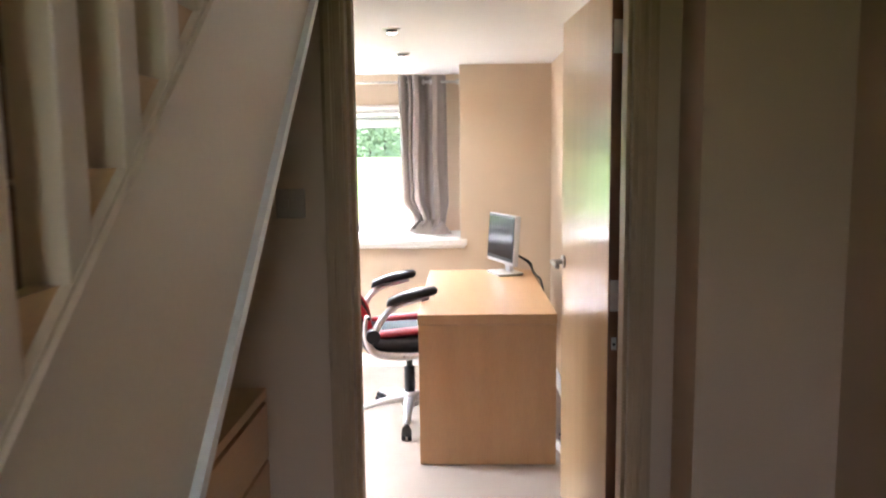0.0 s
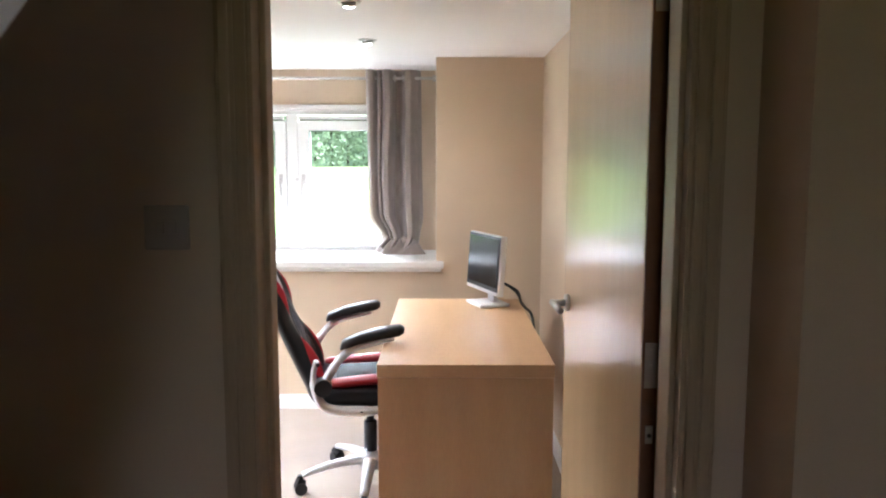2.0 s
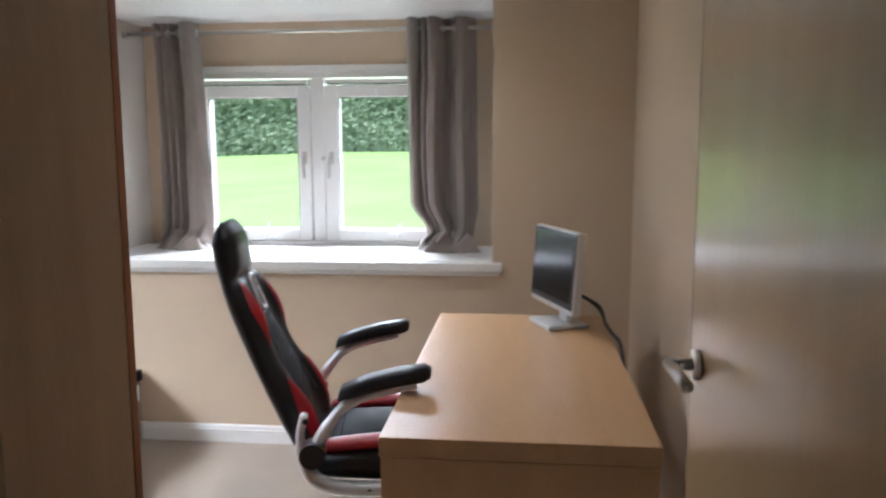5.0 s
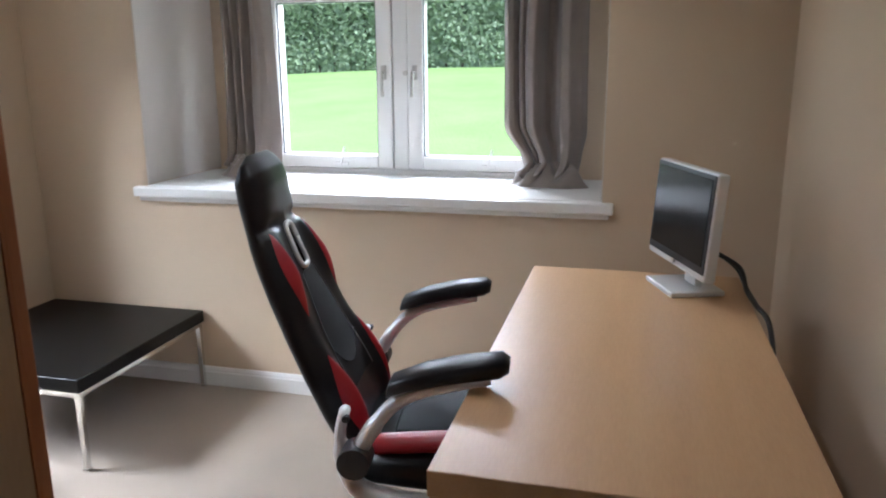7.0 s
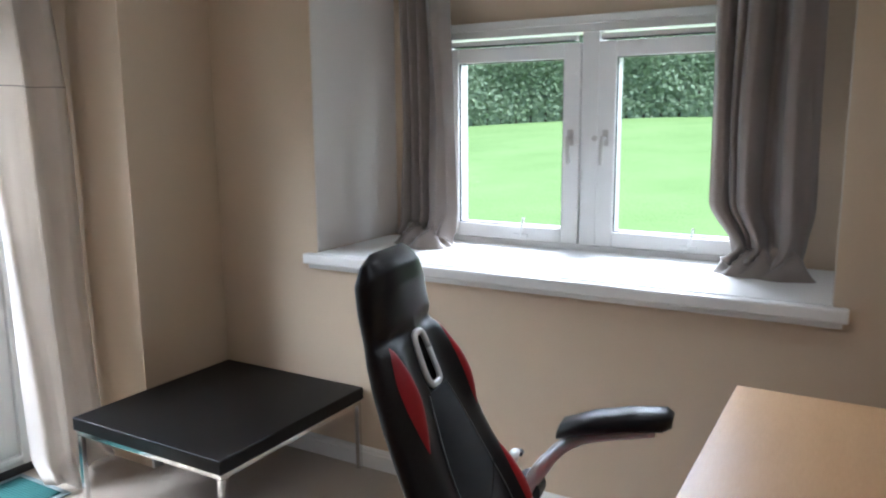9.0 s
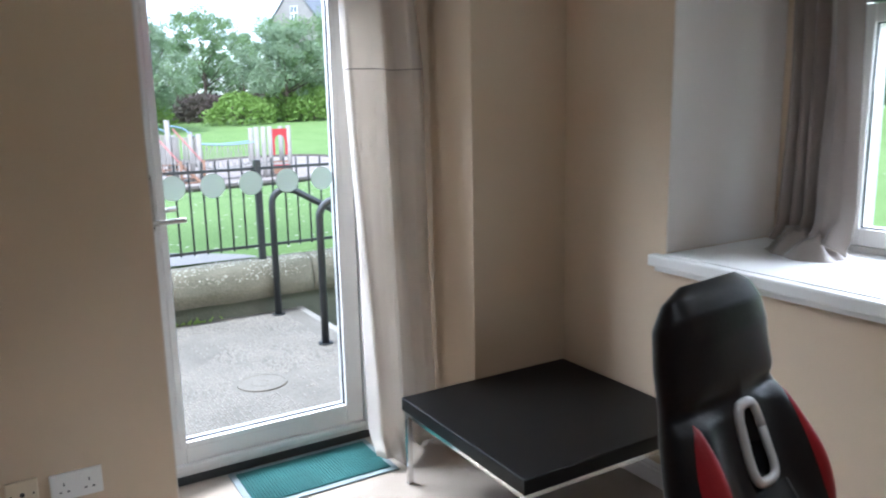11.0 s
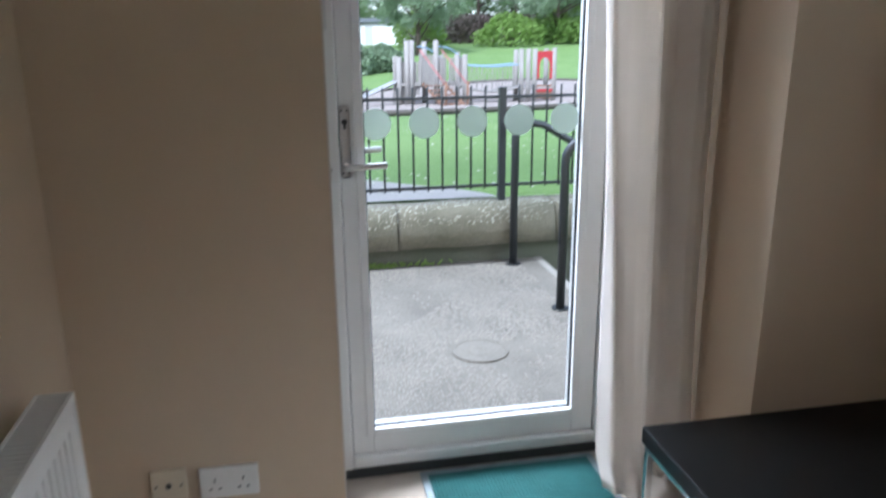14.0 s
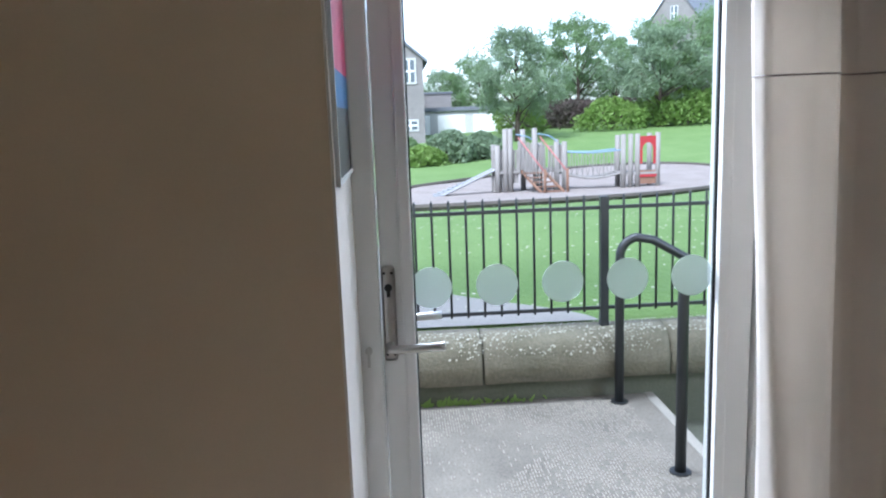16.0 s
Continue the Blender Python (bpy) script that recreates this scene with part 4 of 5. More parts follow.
# ---- doorway from the hall ----
structure(boxes("door_lining", [(-0.165, -0.14, 2.27, 2.43, 0, 2.0), (0.685, 0.71, 2.27, 2.43, 0, 2.0), (-0.165, 0.71, 2.27, 2.43, 2.0, 2.02),
                               (-0.14, -0.127, 2.33, 2.385, 0, 2.0), (0.672, 0.685, 2.30, 2.375, 0, 2.0)], LININGW, 0.003), "stained wooden door lining with stops")


def architrave(name, x0, x1, y, out, z1):
    bm = bmesh.new()
    d = 1 if out > 0 else -1
    w = x1 - x0
    add_box(bm, x0, x1, min(y, y + d * 0.012), max(y, y + d * 0.012), 0, z1, 0.003)
    add_box(bm, x0 + w * 0.1, x0 + w * 0.42, min(y + d * 0.011, y + d * 0.019), max(y + d * 0.011, y + d * 0.019), 0, z1 - 0.01, 0.004)
    add_box(bm, x0 + w * 0.55, x0 + w * 0.9, min(y + d * 0.011, y + d * 0.017), max(y + d * 0.011, y + d * 0.017), 0, z1 - 0.01, 0.004)
    return structure(emit(name, bm, LININGW), "stained wooden moulded architrave")


architrave("trim", -0.21, -0.143, 2.28, -1, 2.06)
architrave("trim", 0.689, 0.755, 2.28, -1, 2.06)
structure(box("trim", -0.21, 0.755, 2.262, 2.28, 2.003, 2.07, LININGW, 0.004), "stained wooden architrave head")
architrave("trim", -0.21, -0.143, 2.42, 1, 2.03)


def room_door():
    e = thing("door_2", 0.665, 2.43, 0.008, 0, "open maple veneer flush door with a steel lever, swung against the wall", "door")
    e.matrix_basis = pose(0.652, 2.43, 0.008, 0, 0, 3.7)
    box("leaf", 0.0, 0.04, 0.006, 0.748, 0, 1.975, DOORW, 0.0015, e)
    box("lipping", 0.001, 0.039, 0.0, 0.0055, 0, 1.975, LIPW, 0, e)
    box("lipping", 0.001, 0.039, 0.7485, 0.754, 0, 1.975, LIPW, 0, e)
    for hz in (0.22, 1.01, 1.81):
        bm = bmesh.new()
        add_box(bm, 0.006, 0.033, -0.002, 0.0, hz - 0.05, hz + 0.05)
        add_tube(bm, [(0.04, -0.006, hz - 0.05), (0.04, -0.006, hz + 0.05)], 0.006, 10)
        for dz in (-0.033, 0.0, 0.033):
            add_disc(bm, (0.02, -0.003, hz + dz), (0, 1, 0), 0.0035, 0.002, 8)
        emit("hinge", bm, STEEL, e)
    bm = bmesh.new()
    add_box(bm, 0.012, 0.028, -0.002, 0.0, 0.835, 0.875)
    emit("closer_plate", bm, STEEL, e)
    bm = bmesh.new()
    add_disc(bm, (0.02, -0.003, 0.853), (0, 1, 0), 0.005, 0.002, 10)
    emit("closer_hole", bm, BLACKP, e)
    hy, hz = 0.70, 1.022
    for sd, fx in ((-1, 0.0), (1, 0.04)):
        bm = bmesh.new()
        add_disc(bm, (fx + sd * 0.005, hy, hz), (1, 0, 0), 0.026, 0.01, 28)
        add_tube(bm, [(fx + sd * 0.008, hy, hz), (fx + sd * 0.048, hy, hz)], 0.0105, 14)
        add_tube(bm, [(fx + sd * 0.048, hy + 0.01, hz), (fx + sd * 0.05, hy - 0.112, hz - 0.004)], 0.0105, 14)
        emit("lever", bm, STEEL, e, True)
    return e


room_door()


def wardrobe():
    e = thing("wardrobe", -0.70, 2.78, 0, 0, "tall pale wood wardrobe with reddish doors beside the doorway", "wardrobe")
    x0, x1, y0, y1, h = -0.31, 0.31, -0.355, 0.33, 1.99
    box("side", x1 - 0.022, x1, y0, y1 - 0.022, 0, h, LININGW, 0.0015, e)
    box("side", x0, x0 + 0.022, y0, y1 - 0.022, 0, h, LININGW, 0.0015, e)
    box("lipping", x1 - 0.02, x1 + 0.001, y1 - 0.021, y1 - 0.016, 0.06, h - 0.01, ORANGEW, 0, e)
    box("top", x0 + 0.022, x1 - 0.022, y0, y1 - 0.022, h - 0.025, h, BIRCH, 0, e)
    box("plinth", x0 + 0.022, x1 - 0.022, y1 - 0.08, y1 - 0.06, 0, 0.06, BIRCH, 0, e)
    for a, b, hx in ((x0, -0.002, -0.03), (0.002, x1, 0.03)):
        box("door", a, b, y1 - 0.0155, y1 + 0.004, 0.06, h, ORANGEW, 0.002, e)
        tube("pull", [(hx, y1 + 0.02, 0.95), (hx, y1 + 0.02, 1.1)], 0.006, STEEL, e)
    return e


wardrobe()


# ---- hall: stair and chest ----
# treads and risers browned to stand in for the shaded wall behind the balusters
STAIRW = mat("shade_brown_stair_timber", (0.20, 0.105, 0.065), rough=0.5, vary=0.06, scale=4, fine=60, stretch=(6, 6, 1), bump=0.1, dist=0.0006)


def stair():
    e = thing("staircase", -0.108, 0.0, 0.0, 0, "stair with white closed string, white square balusters and brown treads", "stairs")

    def low(y):
        return 1.63 + 0.88 * (y - 1.5)

    def top(y):
        return 1.361 + 0.81 * (y - 0.642)

    def strip(name, x0, x1, f0, f1, material, ya=0.0, yb=2.262, bevel=0.004, parent=None):
        bm = bmesh.new()
        vs = []
        for x in (x0, x1):
            vs += [bm.verts.new((x, ya, max(0.0, f0(ya)))), bm.verts.new((x, yb, f0(yb))), bm.verts.new((x, yb, f1(yb))), bm.verts.new((x, ya, f1(ya)))]
        q = [(0, 1, 2, 3), (4, 5, 6, 7), (0, 1, 5, 4), (1, 2, 6, 5), (2, 3, 7, 6), (3, 0, 4, 7)]
        for f in q:
            bm.faces.new([vs[i] for i in f])
        if bevel:
            bmesh.ops.bevel(bm, geom=list(bm.edges), offset=bevel, segments=2, affect="EDGES")
        return emit(name, bm, material, e)

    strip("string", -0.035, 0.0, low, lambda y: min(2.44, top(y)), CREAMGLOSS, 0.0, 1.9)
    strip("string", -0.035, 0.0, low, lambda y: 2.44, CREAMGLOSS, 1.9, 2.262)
    # bead made whiter than the string to stand in for bluish window light
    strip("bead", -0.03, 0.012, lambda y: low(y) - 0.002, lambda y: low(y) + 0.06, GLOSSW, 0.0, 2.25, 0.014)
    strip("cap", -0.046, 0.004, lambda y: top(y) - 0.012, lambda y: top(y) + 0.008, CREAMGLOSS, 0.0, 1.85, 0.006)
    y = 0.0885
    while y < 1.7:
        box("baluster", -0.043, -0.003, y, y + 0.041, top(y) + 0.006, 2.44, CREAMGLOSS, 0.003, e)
        ya, yb = y + 0.041, y + 0.1105
        strip("filler", -0.034, -0.012, lambda v: top(v) + 0.006, lambda v: top(yb) + 0.008, BIRCH, ya, yb, 0)
        y += 0.1105
    for k in range(12):
        z = 0.18 * (k + 1)
        ys = -0.55 + 0.205 * k
        if z > 2.2:
            break
        box("tread", -1.12, -0.037, ys - 0.02, ys + 0.205, z - 0.03, z, STAIRW, 0.006, e)
        box("riser", -1.12, -0.037, ys, ys + 0.018, z - 0.18, z - 0.031, STAIRW, 0, e)
    return e


stair()


def chest():
    e = thing("chest_of_drawers", -0.64, 1.85, 0, 0, "birch veneer chest of drawers standing under the stair", "chest of drawers")
    d, w = 0.24, 0.40
    box("top", -d, d, -w, w, 0.752, 0.78, BIRCH, 0.002, e)
    box("carcass", -d, d - 0.02, -w, w, 0.0, 0.751, BIRCHV, 0.002, e)
    for k in range(4):
        z1 = 0.735 - k * 0.18
        box("drawer_front", d - 0.019, d, -w + 0.002, w - 0.002, z1 - 0.168, z1, BIRCH, 0.002, e)
    return e


chest()
# dull beige for the switch plate and rockers
SWITCHP = mat("beige_switch_plastic", (0.42, 0.35, 0.28), rough=0.45, vary=0.04, bump=0)
sw = thing("light_switch", -0.312, 2.28, 1.33, 0, "white double light switch on the hall wall", "switch")
box("plate", -0.043, 0.043, -0.01, 0.0, -0.043, 0.043, SWITCHP, 0.004, sw)
box("rocker", -0.02, -0.004, -0.014, -0.0095, -0.012, 0.012, SWITCHP, 0.002, sw)
box("rocker", 0.004, 0.02, -0.014, -0.0095, -0.012, 0.012, SWITCHP, 0.002, sw)


# ---- outdoors ----
def step01(a, b, v):
    t = max(0.0, min(1.0, (v - a) / (b - a)))
    return t * t * (3 - 2 * t)


def ground_height(x, y):
    d = -5.1 - x
    west = 0.36 - 1.3 * step01(0, 22, d) * 1.0 + 1.25 * step01(26, 52, d) + 0.02 * max(-10, min(20, y - 8)) * step01(20, 45, d)
    north = 0.15 + 1.28 * step01(1, 24, y - 6.0)
    k = step01(-0.6, 0.6, math.atan2(y - 4.0, -(x + 1.0)) - 0.85)
    h = west * (1 - k) + north * k
    if x > -5.12 and y < 9.0:
        h = -0.75 + (h + 0.75) * step01(6.1, 8.5, y) if x > -5.12 else h
    return h


def ground():
    xs = [-900, -500, -300, -200, -140, -100, -80] + [-70 + i for i in range(61)] + [-9 + 0.5 * i for i in range(7)] + [-5.14, -5.11] + [-5 + i for i in range(26)] + [25, 35, 50, 80, 140, 250, 500, 900]
    ys = [-900, -500, -250, -140, -90, -60, -40, -30] + [-24 + i for i in range(70)] + [50, 60, 80, 120, 200, 400, 900]
    bm = bmesh.new()
    g = [[bm.verts.new((x, y, ground_height(x, y) + 0.03 * noise.noise((x * 0.4, y * 0.4, 0)))) for y in ys] for x in xs]
    for i in range(len(xs) - 1):
        for j in range(len(ys) - 1):
            bm.faces.new((g[i][j], g[i][j + 1], g[i + 1][j + 1], g[i + 1][j]))
    return structure(emit("ground", bm, GRASS, None, True), "mown green lawn sloping gently, with daisies")


ground()


def drape(name, inside, material, label, x0, x1, y0, y1, step=0.4, lift=0.035):
    bm = bmesh.new()
    nx, ny = int((x1 - x0) / step), int((y1 - y0) / step)
    vs = {}

    def vert(i, j):
        if (i, j) not in vs:
            x, y = x0 + i * step, y0 + j * step
            vs[(i, j)] = bm.verts.new((x, y, ground_height(x, y) + lift + 0.03 * noise.noise((x * 0.4, y * 0.4, 0))))
        return vs[(i, j)]
    for i in range(nx):
        for j in range(ny):
            if inside(x0 + (i + 0.5) * step, y0 + (j + 0.5) * step):
                bm.faces.new((vert(i, j), vert(i + 1, j), vert(i + 1, j + 1), vert(i, j + 1)))
    return structure(emit(name, bm, material, None, True), label)


PLAY_X, PLAY_Y = -25.0, 8.6
drape("play_surface", lambda x, y: ((x - PLAY_X - 0.7 * (PLAY_Y - y)) / 7.2) ** 2 + ((y - PLAY_Y) / 8.0) ** 2 < 1, GRAVEL, "brown bark and gravel play surface", -38, -11, 0, 17.5, 0.25)
bm = bmesh.new()
edge_pts = []
for k in range(73):
    a = 2 * math.pi * k / 72
    x = PLAY_X + 7.25 * math.cos(a)
    y = PLAY_Y + 8.0 * math.sin(a)
    x += 0.7 * (PLAY_Y - y)
    edge_pts.append((x, y, ground_height(x, y) + 0.07))
add_tube(bm, edge_pts, 0.07, 6, False)
structure(emit("play_surface_edging", bm, mat("damp_edging_timber", (0.10, 0.085, 0.07), rough=0.9, vary=0.15, scale=2, fine=20, bump=0.4)), "dark timber edging round the play surface")
bm = bmesh.new()
rows = []
for k in range(61):
    x = -8.6 + 3.42 * k / 60
    edge = 3.75 + 1.05 * math.exp(-((x + 5.15) / 0.75) ** 2)
    rows.append([bm.verts.new((x, y, ground_height(x, y) + 0.03 * noise.noise((x * 0.4, y * 0.4, 0)) + 0.02)) for y in [-6 + (edge + 6) * (1 - (1 - q / 30) ** 2) for q in range(31)]])
for r0, r1 in zip(rows, rows[1:]):
    for q in range(30):
        bm.faces.new((r0[q], r0[q + 1], r1[q + 1], r1[q]))
structure(emit("path", bm, PATHM, None, True), "pale paved path across the lawn")

# landing, its ribs, steps and the low wall
bm = bmesh.new()
add_box(bm, -5.0, -2.9, -1.0, 5.03, -0.5, 0.012, 0.01)
landing = structure(emit("pavement", bm, CONC), "worn pale concrete landing with a ribbed surface")
bm = bmesh.new()
rr = random.Random(4)
y = 2.4
while y < 4.86:
    x = -4.9
    while x < -2.95:
        ln = rr.uniform(0.014, 0.045)
        keep = 0.75 if noise.noise((x * 1.6, y * 1.6, 2)) > -0.12 else 0.12
        if rr.random() < keep and math.hypot(x + 3.62, y - 4.30) > 0.16:
            xe = min(-2.95, x + ln)
            lo = [bm.verts.new(p) for p in ((x, y, 0.010), (xe, y, 0.010), (xe, y + 0.0075, 0.010), (x, y + 0.0075, 0.010))]
            hi = [bm.verts.new(p) for p in ((x + 0.001, y + 0.001, 0.0145), (xe - 0.001, y + 0.001, 0.0145), (xe - 0.001, y + 0.0065, 0.0145), (x + 0.001, y + 0.0065, 0.0145))]
            bm.faces.new(hi)
            for k in range(4):
                bm.faces.new((lo[k], lo[(k + 1) % 4], hi[(k + 1) % 4], hi[k]))
        x += ln + rr.uniform(0.006, 0.012)
    y += 0.0135
# ribs are paler than the slab, so the stripes stand out
ribs = emit("tread_ribs", bm, mat("pale_concrete_ribs", (0.33, 0.295, 0.246), rough=0.9, vary=0.2, scale=3, fine=70, bump=0.3), landing)
tagged(ribs, kind="stuff")
bm = bmesh.new()
lathe(bm, [(0.13, 0.0), (0.13, 0.015), (0.118, 0.0155), (0.114, 0.0125), (0.06, 0.0125), (0.056, 0.0145), (0.03, 0.0145), (0.022, 0.0125)], 32, pose(-3.62, 4.30, 0.004))
structure(emit("drain_cover", bm, CONC), "round concrete drain cover set in the landing")
structure(boxes("outdoor_steps", [(-5.0, -2.9, 5.034 + 0.28 * k, 5.314 + 0.28 * k, -0.9, -0.17 * (k + 1)) for k in range(4)], DSTONE, 0.006), "dark stone steps leading down from the landing")
structure(boxes("landing_nosing", [(-5.0, -2.9, 4.985, 5.036, -0.03, 0.016)], mat("pale_step_nosing", (0.31, 0.285, 0.245), rough=0.85, vary=0.1), 0.006), "pale worn step edge")


def coping_wall():
    e = thing("garden_wall", -5.06, 4.0, 0, 0, "low lichen-spotted sandstone wall with rounded coping stones", "wall")
    box("plinth", -0.11, 0.085, -5.5, 4.5, -0.9, 0.13, DSTONE, 0.01, e)
    cuts = [-5.5, -4.3, -3.1, -2.0, -0.95, 0.11, 1.11, 2.2, 3.3, 4.5]
    rnd = random.Random(9)
    for a, b in zip(cuts, cuts[1:]):
        bm = bmesh.new()
        n, m = 14, 40
        rings = []
        for j in range(m + 1):
            yy = a + 0.006 + (b - a - 0.012) * j / m
            ring = []
            for k in range(n + 1):
                t = math.pi * k / n
                px = 0.155 * math.copysign(abs(math.cos(t)) ** 0.55, math.cos(t))
                pz = 0.135 + 0.25 * abs(math.sin(t)) ** 0.6
                w = 0.008 * noise.noise((px * 9, yy * 5, pz * 9))
                ring.append(bm.verts.new((px + w, yy, pz + w)))
            rings.append(ring)
        for r0, r1 in zip(rings, rings[1:]):
            for k in range(n):
                bm.faces.new((r0[k], r0[k + 1], r1[k + 1], r1[k]))
            bm.faces.new((r0[n], r0[0], r1[0], r1[n]))
        bm.faces.new(rings[0])
        bm.faces.new(rings[-1])
        emit("coping_stone", bm, STONE, e, True)
    bm = bmesh.new()
    for k in range(2600):
        yy = rnd.uniform(-0.8, 2.2)
        t = rnd.uniform(0.12, 0.62) * math.pi
        r = rnd.uniform(0.002, 0.0058) * (1.6 if rnd.random() < 0.1 else 1)
        if noise.noise((yy * 3, t * 2, 3)) < -0.15:
            continue
        px = 0.156 * math.copysign(abs(math.cos(t)) ** 0.55, math.cos(t))
        pz = 0.135 + 0.251 * abs(math.sin(t)) ** 0.6
        nrm = Vector((math.cos(t), 0, math.sin(t))).normalized()
        s1 = nrm.cross(Vector((0, 1, 0))).normalized()
        c = Vector((px, yy, pz)) + nrm * 0.004
        vs = [bm.verts.new(c + (s1 * math.cos(a) + Vector((0, 1, 0)) * math.sin(a)) * r * rnd.uniform(0.6, 1.2)) for a in [i * 1.047 for i in range(6)]]
        top = bm.verts.new(c + nrm * 0.003)
        for i in range(6):
            bm.faces.new((vs[i], vs[(i + 1) % 6], top))
    sp = emit("lichen_spots", bm, LICHEN, e)
    tagged(sp, kind="stuff")
    return e


coping_wall()


def fence():
    e = thing("iron_fence", -5.06, 4.79, 0.36, 0, "black iron railing fence with upright bars on the garden wall", "fence")
    box("post", -0.022, 0.022, -0.022, 0.022, 0.0, 0.725, IRON, 0.003, e)
    box("post", -0.022, 0.022, -1.95, -1.906, 0.0, 0.725, IRON, 0.003, e)
    box("post", -0.022, 0.022, 1.906, 1.95, 0.0, 0.725, IRON, 0.003, e)
    for a, b in ((-1.906, -0.022), (0.022, 1.906), (-5.0, -1.95), (1.95, 3.4)):
        box("rail", -0.006, 0.006, a, b, 0.655, 0.675, IRON, 0.002, e)
        box("rail", -0.006, 0.006, a, b, 0.11, 0.13, IRON, 0.002, e)
    spans = [(0.107 + 0.0898 * k) for k in range(19)]
    far = [(2.035 + 0.0898 * k) for k in range(16)]
    for yy in spans + [-v for v in spans] + far + [-v for v in far] + [-3.49 - 0.0898 * k for k in range(16)]:
        tube("bar", [(0, yy, 0.10), (0, yy, 0.725), (0, yy, 0.735)], [0.007, 0.007, 0.003], IRON, e, 8)
    return e


fence()


def handrail(x, y):
    e = thing("handrail", x, y, 0.0, 0, "black painted tubular steel handrail beside the steps", "handrail", "step handrails")
    tube("tube", [(0, 0, 0.01), (0, 0, 0.77)] + [(0, 0.10 - 0.10 * math.cos(a), 0.79 + 0.10 * math.sin(a)) for a in [0.2 * i for i in range(1, 8)]] + [(0, 0.17, 0.872), (0, 1.5, 0.10)], 0.023, IRON, e, 14)
    bm = bmesh.new()
    add_disc(bm, (0, 0, 0.016), (0, 0, 1), 0.045, 0.008, 20)
    emit("foot_plate", bm, IRON, e)
    return e


handrail(-4.06, 4.84)
handrail(-4.87, 4.82)

# weeds at the foot of the wall
bm = bmesh.new()
rnd = random.Random(5)
for k in range(90):
    yy = rnd.choice([3.95, 4.3, 3.8, 4.05]) + rnd.gauss(0, 0.06)
    x = -4.965 + rnd.uniform(0, 0.03)
    z = 0.015
    h = rnd.uniform(0.015, 0.06)
    d = Vector((rnd.uniform(-0.2, 0.8), rnd.uniform(-0.8, 0.8), 1)).normalized() * h
    s = Vector((0, 0.008, 0))
    vs = [bm.verts.new(Vector((x, yy, z)) - s * 0.5), bm.verts.new(Vector((x, yy, z)) + s * 0.5), bm.verts.new(Vector((x, yy, z)) + d * 0.6 + s), bm.verts.new(Vector((x, yy, z)) + d), bm.verts.new(Vector((x, yy, z)) + d * 0.6 - s)]
    bm.faces.new(vs)
tagged(emit("weeds", bm, LEAF_C), "small green weeds growing at the wall foot", "weeds", kind="stuff")


bm = bmesh.new()
rnd = random.Random(77)
for k in range(1600):
    x, y = -5.4 - 14 * rnd.random() ** 1.5, rnd.uniform(0, 14)
    if noise.noise((x * 0.5, y * 0.5, 9)) < -0.1:
        continue
    r = rnd.uniform(0.010, 0.018)
    z = ground_height(x, y) + 0.03 * noise.noise((x * 0.4, y * 0.4, 0)) + 0.03
    vs = [bm.verts.new((x + r * math.cos(a), y + r * math.sin(a), z + 0.004 * math.sin(2 * a))) for a in [i * 1.047 for i in range(6)]]
    bm.faces.new(vs)
tagged(emit("daisies", bm, LICHEN), "white daisies scattered over the lawn", "flowers", kind="stuff")


# ---- plants ----
def add_leaf(bm, c, size, rnd):
    n = Vector((rnd.gauss(0, 1), rnd.gauss(0, 1), rnd.gauss(0.4, 1))).normalized()
    s = n.cross(Vector((rnd.gauss(0, 1), rnd.gauss(0, 1), rnd.gauss(0, 1)))).normalized()
    t = n.cross(s)
    bm.faces.new([bm.verts.new(c - s * size), bm.verts.new(c + t * size * 0.55 + n * size * 0.15), bm.verts.new(c + s * size), bm.verts.new(c - t * size * 0.55 + n * size * 0.15)])


def tree(x, y, height, spread, leaf, seed, clumps=70, per=210, size=0.088, base=0.3, label="broad-leaved tree in full summer leaf", trunk=0.16):
    rnd = random.Random(seed)
    z = ground_height(x, y) - 0.1
    e = thing("tree", x, y, z, 0, label, "tree", "park trees")
    bm = bmesh.new()
    lean = rnd.uniform(-0.04, 0.04)
    tp = [(lean * height * f * f, 0.03 * math.sin(5 * f) * height * 0.2, height * 0.8 * f) for f in (0, 0.15, 0.35, 0.55, 0.8, 1.0)]
    add_tube(bm, tp, [trunk * 1.3, trunk, trunk * 0.85, trunk * 0.6, trunk * 0.35, trunk * 0.12], 9)
    cs = []
    for k in range(clumps):
        f = rnd.uniform(base, 1.0)
        a = rnd.uniform(0, 6.283)
        wide = spread * (0.35 + 0.75 * math.sin(math.pi * min(1, (f - base) / (1 - base) * 0.85 + 0.12))) * rnd.uniform(0.35, 1.0)
        cs.append(Vector((wide * math.cos(a), wide * math.sin(a), height * f)))
    for c in cs[: min(26, clumps)]:
        f = max(0.15, c.z / height - 0.22)
        p = Vector((lean * height * f * f, 0, height * 0.8 * f))
        add_tube(bm, [p, p.lerp(c, 0.5) + Vector((0, 0, -0.1)), c], [trunk * 0.3, trunk * 0.18, trunk * 0.06], 6)
    emit("trunk", bm, BARK, e, True)
    bm = bmesh.new()
    for c in cs:
        r = spread * rnd.uniform(0.13, 0.27)
        for k in range(per):
            d = Vector((rnd.gauss(0, 1), rnd.gauss(0, 1), rnd.gauss(0, 0.75))).normalized() * r * rnd.random() ** 0.45
            add_leaf(bm, c + d, size * rnd.uniform(0.6, 1.3), rnd)
    cr = emit("crown", bm, leaf, e)
    tagged(cr, kind="stuff")
    return e


